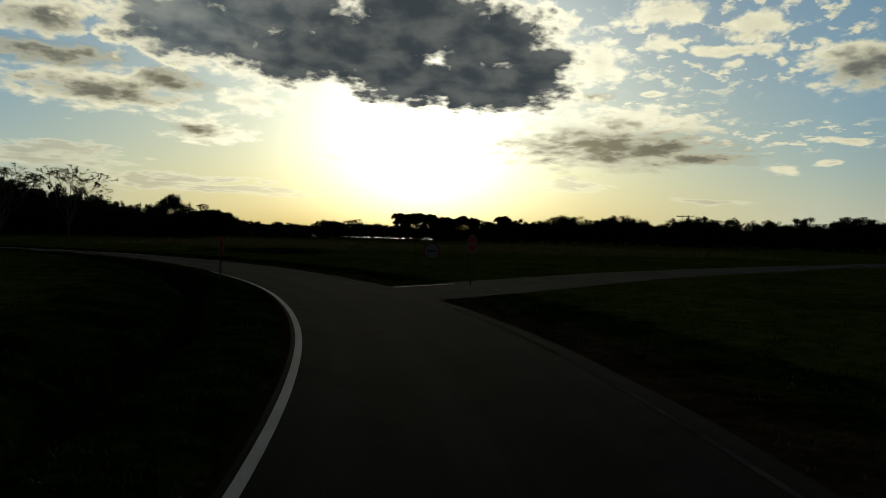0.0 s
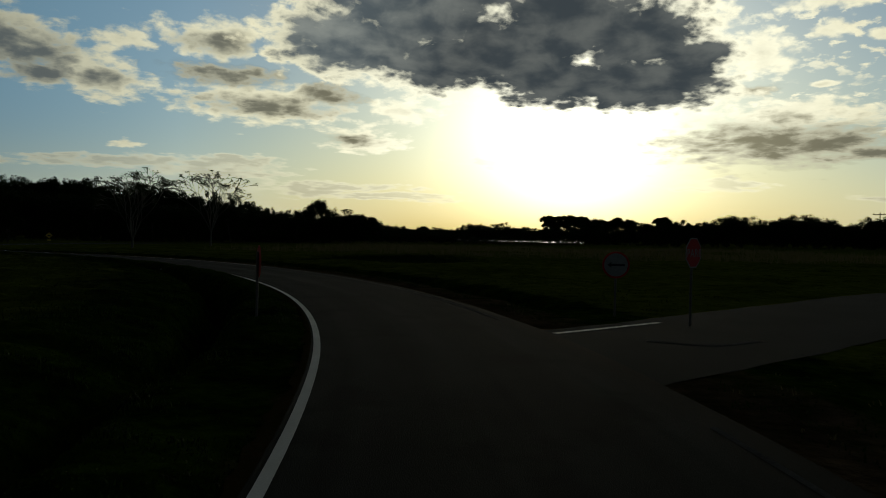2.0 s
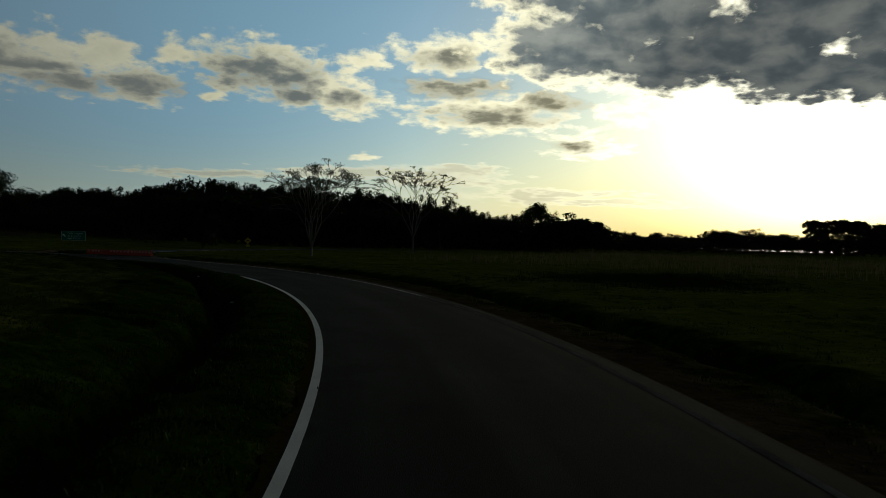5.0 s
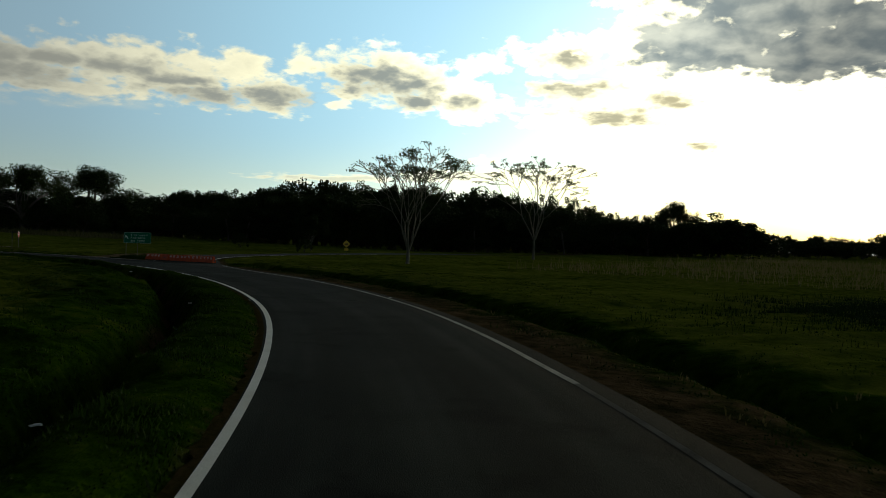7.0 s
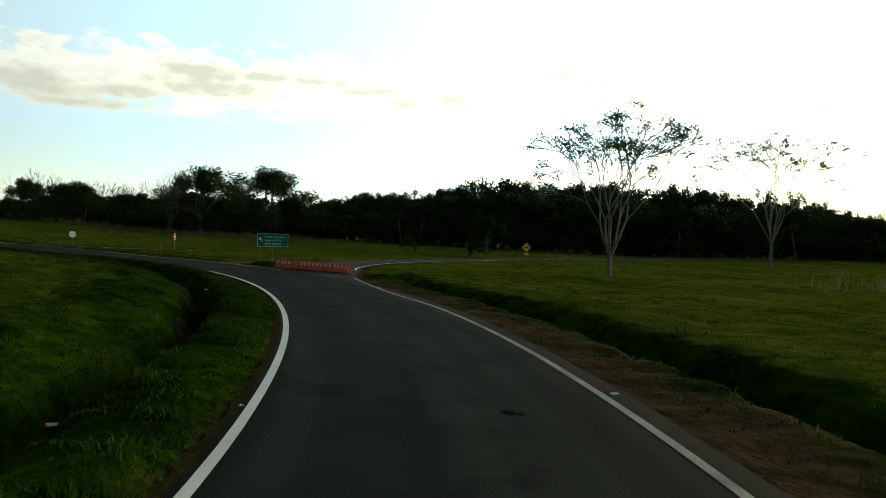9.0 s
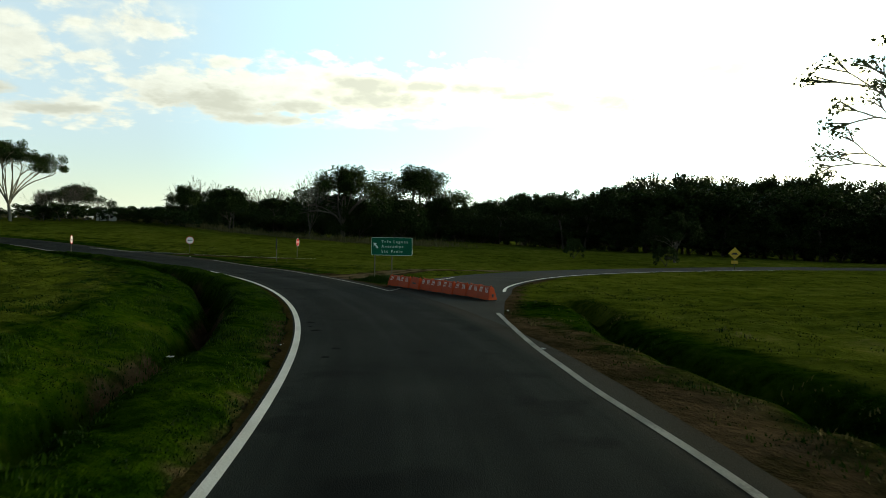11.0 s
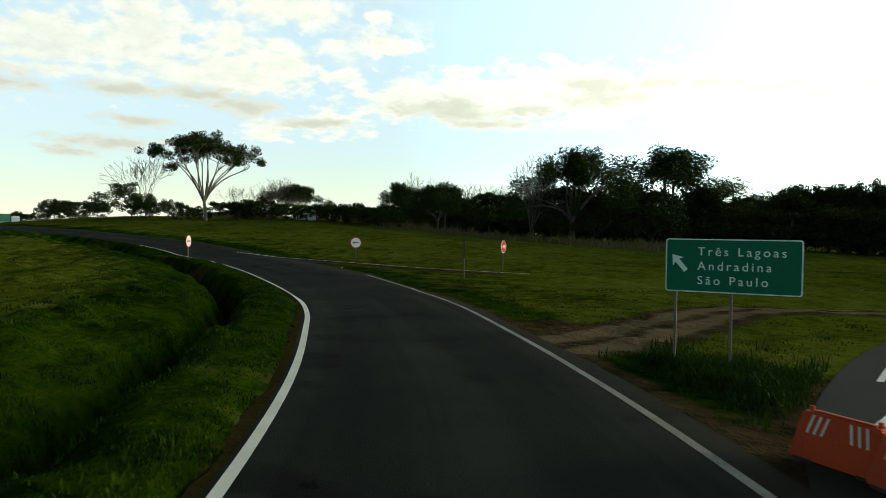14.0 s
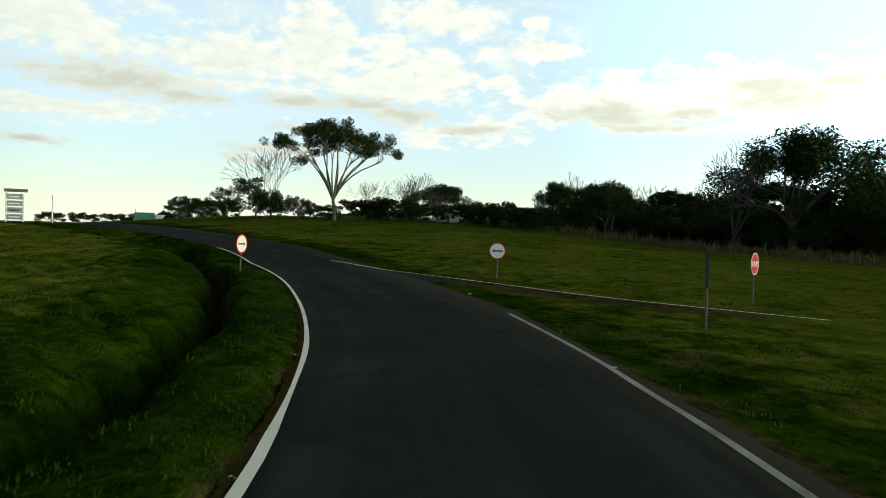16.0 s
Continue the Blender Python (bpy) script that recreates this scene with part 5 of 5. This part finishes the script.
def stop_sign(x, y, heading, centre, r, label, white=SIGN_WHITE):
    s = thing("stop_sign", post_at(x, y, heading), label, "road sign")
    h = centre - grounded(x, y)
    part("pole", rod(bmesh.new(), (0, 0.04, -0.3), (0, 0.04, h + r * 0.5), 0.035), TIMBER_POST, s)
    part("border", prism(shifted(circle(r, 8, math.pi / 8), 0, h), -0.012, 0.0), white, s, "white rim")
    face = part("face", prism(shifted(circle(r * 0.92, 8, math.pi / 8), 0, h), -0.016, -0.0125), SIGN_RED, s, "red octagon")
    lettering("lettering", "PARE", r * 0.72, white, face, -r * 0.83, h - r * 0.26, -0.019, "white capital letters")
    return s


round_sign(-123.96, 91.3, 84, 0.98, 0.43, False, "round white sign with red rim and arrow on a post")
round_sign(-119.2, 79.7, 165, 1.04, 0.43, True, "round white sign with red rim and black arrow on a post")
round_sign(2.37, 37.2, 0, 1.94, 0.42, False, "round white arrow sign beside the junction, shade put into its white", SHADED_WHITE)
round_sign(-7.3, 32.4, 119, 1.99, 0.42, True, "round white sign with arrow beside the verge, shade put into its white", SHADED_WHITE)
stop_sign(-115.44, 100.8, 140, 0.96, 0.44, "red octagonal stop sign with white lettering on a post")
stop_sign(4.23, 35.1, 50, 2.42, 0.45, "red octagonal stop sign on a post, shade put into its white", SHADED_WHITE)

# narrow dark sign seen from its edge
edge_sign = thing("traffic_sign", post_at(-107.6, 96.4, 60), "dark rear of a narrow sign on a pale post", "road sign")
part("pole", rod(bmesh.new(), (0, 0.03, -0.3), (0, 0.03, 2.1), 0.03), TIMBER_POST, edge_sign)
part("face", boxed(-0.055, 0.055, -0.02, 0.0, 1.15, 2.15, bevel=0.006), SIGN_BLACK, edge_sign, "dark back of the panel")

# green direction board
ax, ay, bx, by = -81.9, 95.15, -80.33, 97.12
board_turn = math.degrees(math.atan2(by - ay, bx - ax))
board = thing("direction_sign", post_at((ax + bx) / 2, (ay + by) / 2, board_turn), "green direction board with pale lettering on two posts", "road sign")
bw = math.hypot(bx - ax, by - ay)
b0, b1 = 0.76 - grounded((ax + bx) / 2, (ay + by) / 2), 1.83 - grounded((ax + bx) / 2, (ay + by) / 2)


def rounded(w0, w1, h0, h1, r, n=5):
    pts = []
    for cx, cz, a0 in ((w1 - r, h1 - r, 0), (w0 + r, h1 - r, 90), (w0 + r, h0 + r, 180), (w1 - r, h0 + r, 270)):
        pts += [(cx + r * math.cos(radians(a0 + 90 * i / n)), cz + r * math.sin(radians(a0 + 90 * i / n))) for i in range(n + 1)]
    return pts


part("panel", prism(rounded(-bw / 2, bw / 2, b0, b1, 0.05), -0.02, 0.0), SIGN_MINT, board, "pale rim of the panel")
board_face = part("face", prism(rounded(-bw / 2 + 0.022, bw / 2 - 0.022, b0 + 0.022, b1 - 0.022, 0.04), -0.024, -0.0205), SIGN_GREEN, board, "green enamel face")
for px in (-bw * 0.42, 0.0):
    part("post", boxed(px - 0.025, px + 0.025, 0.002, 0.05, -0.4, b1 - 0.05, bevel=0.004), TIMBER_POST, board)
hh = b1 - b0
for i, line in enumerate(("Três Lagoas", "Andradina", "São Paulo")):
    lettering("lettering", line, hh * 0.225, SIGN_MINT, board_face, -bw * 0.255, b0 + hh * (0.69 - 0.27 * i), -0.028, "pale lettering", 1.38)
ar = [(px * math.cos(radians(-50)) - pz * math.sin(radians(-50)), px * math.sin(radians(-50)) + pz * math.cos(radians(-50))) for px, pz in arrow(0.42, 0.11)]
part("arrow", prism(shifted(ar, -bw * 0.395, b0 + hh * 0.55), -0.028, -0.0245), SIGN_MINT, board_face, "pale slanting arrow")


# yellow warning sign
def warning_sign(x, y, heading, size, label):
    s = thing("warning_sign", post_at(x, y, heading), label, "road sign")
    part("pole", rod(bmesh.new(), (0, 0.03, -0.3), (0, 0.03, 2.2 * size), 0.035), TIMBER_POST, s)
    face = part("face", prism(shifted(circle(0.62 * size, 4), 0, 1.75 * size), -0.012, 0.0), SIGN_YELLOW, s, "yellow diamond")
    part("symbol", prism(shifted([(-0.3 * size, -0.1 * size), (-0.2 * size, 0.1 * size), (0.2 * size, 0.1 * size), (0.3 * size, -0.1 * size)], 0, 1.72 * size), -0.017, -0.0125), SIGN_BLACK, face, "black hump symbol")
    part("plate", prism(shifted([(-0.32 * size, -0.17 * size), (0.32 * size, -0.17 * size), (0.32 * size, 0.17 * size), (-0.32 * size, 0.17 * size)], 0, 0.85 * size), -0.012, 0.0), SIGN_YELLOW, s, "yellow plate")
    return s


warning_sign(-89.0, 135.9, 40, 0.95, "yellow diamond warning sign with hump symbol and plate")
warning_sign(-96.0, 200.0, 30, 0.95, "small far yellow warning sign")


# orange barriers
def barrier():
    s = thing("plastic_barrier", Matrix(), "orange plastic road barrier with slanted white reflectors", "barrier", "row of barriers")
    bm = bmesh.new()
    prof = [(0.20, 0.04), (0.185, 0.16), (0.085, 0.60), (-0.085, 0.60), (-0.185, 0.16), (-0.20, 0.04)]
    rings = []
    for sx in (-1, 1):
        rings.append([bm.verts.new((sx * (0.545 - 0.075 * (z - 0.05) / 0.55), y, z)) for y, z in prof])
    bm.faces.new(rings[0])
    bm.faces.new(rings[1][::-1])
    n = len(prof)
    for i in range(n):
        bm.faces.new((rings[0][i], rings[1][i], rings[1][(i + 1) % n], rings[0][(i + 1) % n]))
    bmesh.ops.recalc_face_normals(bm, faces=bm.faces)
    bmesh.ops.bevel(bm, geom=list(bm.edges), offset=0.018, segments=2, affect="EDGES")
    body = part("body", bm, ORANGE, s, smooth=False)
    for x in (-0.38, 0.38):
        part("foot", boxed(x - 0.11, x + 0.11, -0.19, 0.19, 0.0, 0.06, bevel=0.01), RUBBER, s, "dark foot")
    part("coupling", boxed(0.40, 0.55, -0.04, 0.04, 0.16, 0.30, bevel=0.01), RUBBER, s)
    for sy in (-1, 1):
        for x in (-0.375, -0.285, -0.195, 0.165, 0.255, 0.345):
            y0, y1, z0, z1 = 0.1395, 0.0894, 0.36, 0.58
            dx = 0.055 if x < 0 else -0.045
            v = [(x, sy * (y0 + 0.004), z0), (x + 0.03, sy * (y0 + 0.004), z0), (x + dx + 0.03, sy * (y1 + 0.004), z1), (x + dx, sy * (y1 + 0.004), z1)]
            v += [(a, b - sy * 0.012, c) for a, b, c in v]
            mesh_ob("reflector", v, [(0, 1, 2, 3), (7, 6, 5, 4), (0, 4, 5, 1), (1, 5, 6, 2), (2, 6, 7, 3), (3, 7, 4, 0)], REFLECT, body, "white reflector strip")
    part("top_rail", boxed(-0.36, 0.36, -0.03, 0.03, 0.595, 0.625, bevel=0.006), ORANGE, body)
    for x in (-0.40, 0.40):
        part("lug", rod(bmesh.new(), (x, 0, 0.58), (x, 0, 0.665), 0.028), ORANGE, body)
    return s


first_barrier = barrier()
row_line = curve_through([(-75.6, 93.7), (-73.4, 93.75), (-70.5, 93.9), (-68.0, 93.98), (-66.2, 93.95)], 0.05)
rb = random.Random(3)
for i in range(9):
    k = int((i + 0.5) / 9 * (len(row_line) - 1))
    t = row_line[min(k + 5, len(row_line) - 1)] - row_line[k - 5]
    x, y = row_line[k]
    turn = math.degrees(math.atan2(t[1], t[0])) + rb.uniform(-5, 5) + (16 if i == 0 else 0)
    made = copy_thing(first_barrier, Matrix.Translation((x, y + rb.uniform(-0.06, 0.06), float(base_height(x, y)) + 0.001)) @ pose(0, 0, 0, rb.uniform(-2, 2), 0, turn) @ Matrix.Diagonal((1.0, 1.0, 0.92, 1.0)))
    if i == 2:   # this one bears a worn stencil in place of the strips
        made["label"] = "faded orange plastic road barrier with a worn stencil"
        worn = next(o for o in made.children if o.name.startswith("body"))
        for o in list(worn.children):
            if o.name.startswith("reflector"):
                bpy.data.objects.remove(o)
        mesh_ob("stencil", [(-0.2, -0.158, 0.30), (0.2, -0.158, 0.30), (0.2, -0.143, 0.37), (-0.2, -0.143, 0.37)], [(0, 1, 2, 3)], FADED_DIM_PAINT, worn, "worn pale bar of lettering")
discard(first_barrier)

# ---- far things beyond the crossing ----
totem = thing("price_totem", post_at(-197.0, 19.0, 122), "tall white roadside price board with red-brown cap", "sign tower")
part("column", boxed(-1.25, -1.05, -0.15, 0.15, -0.3, 5.0, bevel=0.02), PLASTER, totem)
part("column", boxed(1.05, 1.25, -0.15, 0.15, -0.3, 5.0, bevel=0.02), PLASTER, totem)
part("cap", boxed(-1.45, 1.75, -0.2, 0.2, 5.0, 5.5, bevel=0.03), TIMBER_POST, totem, "brown cap")
for i in range(4):
    panel = part("panel", boxed(-1.05, 1.05, -0.1, 0.1, 0.7 + i * 1.05, 1.55 + i * 1.05, bevel=0.01), STEEL, totem, "grey panel")
    part("bar", boxed(-0.8, 0.7, -0.125, -0.102, 1.0 + i * 1.05, 1.2 + i * 1.05), SIGN_BLACK if i == 1 else SIGN_WHITE, panel, "plain lettering bar")


def utility_pole(x, y, h):
    s = thing("utility_pole", post_at(x, y, 30), "slim pale utility pole with short arm", "pole", "utility poles")
    part("shaft", rod(bmesh.new(), (0, 0, -0.4), (0, 0, h), 0.14, 0.09), PLASTER, s)
    part("arm", boxed(-0.5, 0.5, -0.06, 0.06, h - 0.5, h - 0.38, bevel=0.01), TIMBER_POST, s)
    return s


utility_pole(-216.5, 13.5, 5.2)
utility_pole(-241.0, 17.5, 4.0)

truck = thing("lorry", post_at(-233.0, 23.5, 110), "parked pale lorry with green tarpaulin load", "lorry")
part("load", boxed(-2.2, 1.6, -1.1, 1.1, 1.0, 2.7, bevel=0.12), GREEN_TARP, truck, "green tarpaulin")
part("bed", boxed(-2.3, 1.7, -1.15, 1.15, 0.7, 1.0, bevel=0.02), PLASTER, truck)
cab = part("cab", boxed(1.8, 3.3, -1.05, 1.05, 0.5, 2.2, bevel=0.15), PLASTER, truck)
part("windscreen", boxed(2.9, 3.315, -0.85, 0.85, 1.35, 1.95, bevel=0.02), GLASS, cab)
for x in (-1.6, -0.6, 2.5):
    for y in (-1.0, 0.8):
        part("wheel", rod(bmesh.new(), (x, y, 0.42), (x, y + 0.25, 0.42), 0.42, sides=18), RUBBER, truck)

house = thing("house", post_at(-191.5, 86.8, 95) @ Matrix.Scale(0.45, 4), "small white hut with pale roof below the trees", "house")
wall = part("wall", boxed(-3.5, 3.5, -3.0, 3.0, -0.5, 3.2), PLASTER, house)
part("roof", prism([(-3.9, 3.2), (0, 5.0), (3.9, 3.2)], -3.4, 3.4), SIGN_WHITE, house, "pale gabled roof")
for x in (-1.8, 1.6):
    part("window", boxed(x - 0.6, x + 0.6, -3.03, -2.97, 1.0, 2.2), GLASS, wall)
part("door", boxed(-0.4, 0.5, -3.03, -2.97, -0.1, 2.0), TIMBER_POST, wall)

# bits of litter on the verges and road edge
rl = random.Random(12)
for x, y in ((-72.6, 86.6), (-57.8, 82.9), (-36.5, 72.3), (-33.8, 77.4), (-55.0, 88.1), (-94.5, 87.5), (-101.8, 86.4), (-114.9, 89.9), (-101.8, 92.7), (-36.9, 70.0), (-57.1, 80.4), (-24.5, 58.7), (-62.6, 92.2)):
    bm = bmesh.new()
    box(bm, -0.06, 0.06, -0.035, 0.035, 0, 0.012)
    bmesh.ops.subdivide_edges(bm, edges=bm.edges, cuts=2, use_grid_fill=True)
    for v in bm.verts:
        v.co.z += rl.uniform(0, 0.025)
        v.co.x += rl.uniform(-0.02, 0.02)
    ob = part("litter", bm, LITTER)
    ob.matrix_world = Matrix.Translation((x, y, max(grounded(x, y), float(base_height(x, y)) - 0.03) + 0.005)) @ pose(0, 0, 0, 0, 0, rl.uniform(0, 360))
    tagged(ob, "crumpled scrap of white litter on the roadside", "litter", "roadside litter")


# power line pole above the far woodland
pylon = thing("power_pole", post_at(122.0, 285.0, -20), "dark twin-post power line pole far behind the trees", "pole")
for px in (-1.2, 1.2):
    part("post", rod(bmesh.new(), (px, 0, -0.5), (px, 0, 13.5), 0.22, 0.16), BARK, pylon)
part("crossarm", boxed(-3.4, 3.4, -0.12, 0.12, 12.6, 12.9, bevel=0.02), BARK, pylon)
for px in (-3.1, 0.0, 3.1):
    part("insulator", rod(bmesh.new(), (px, 0, 12.9), (px, 0, 13.4), 0.1), RUBBER, pylon)
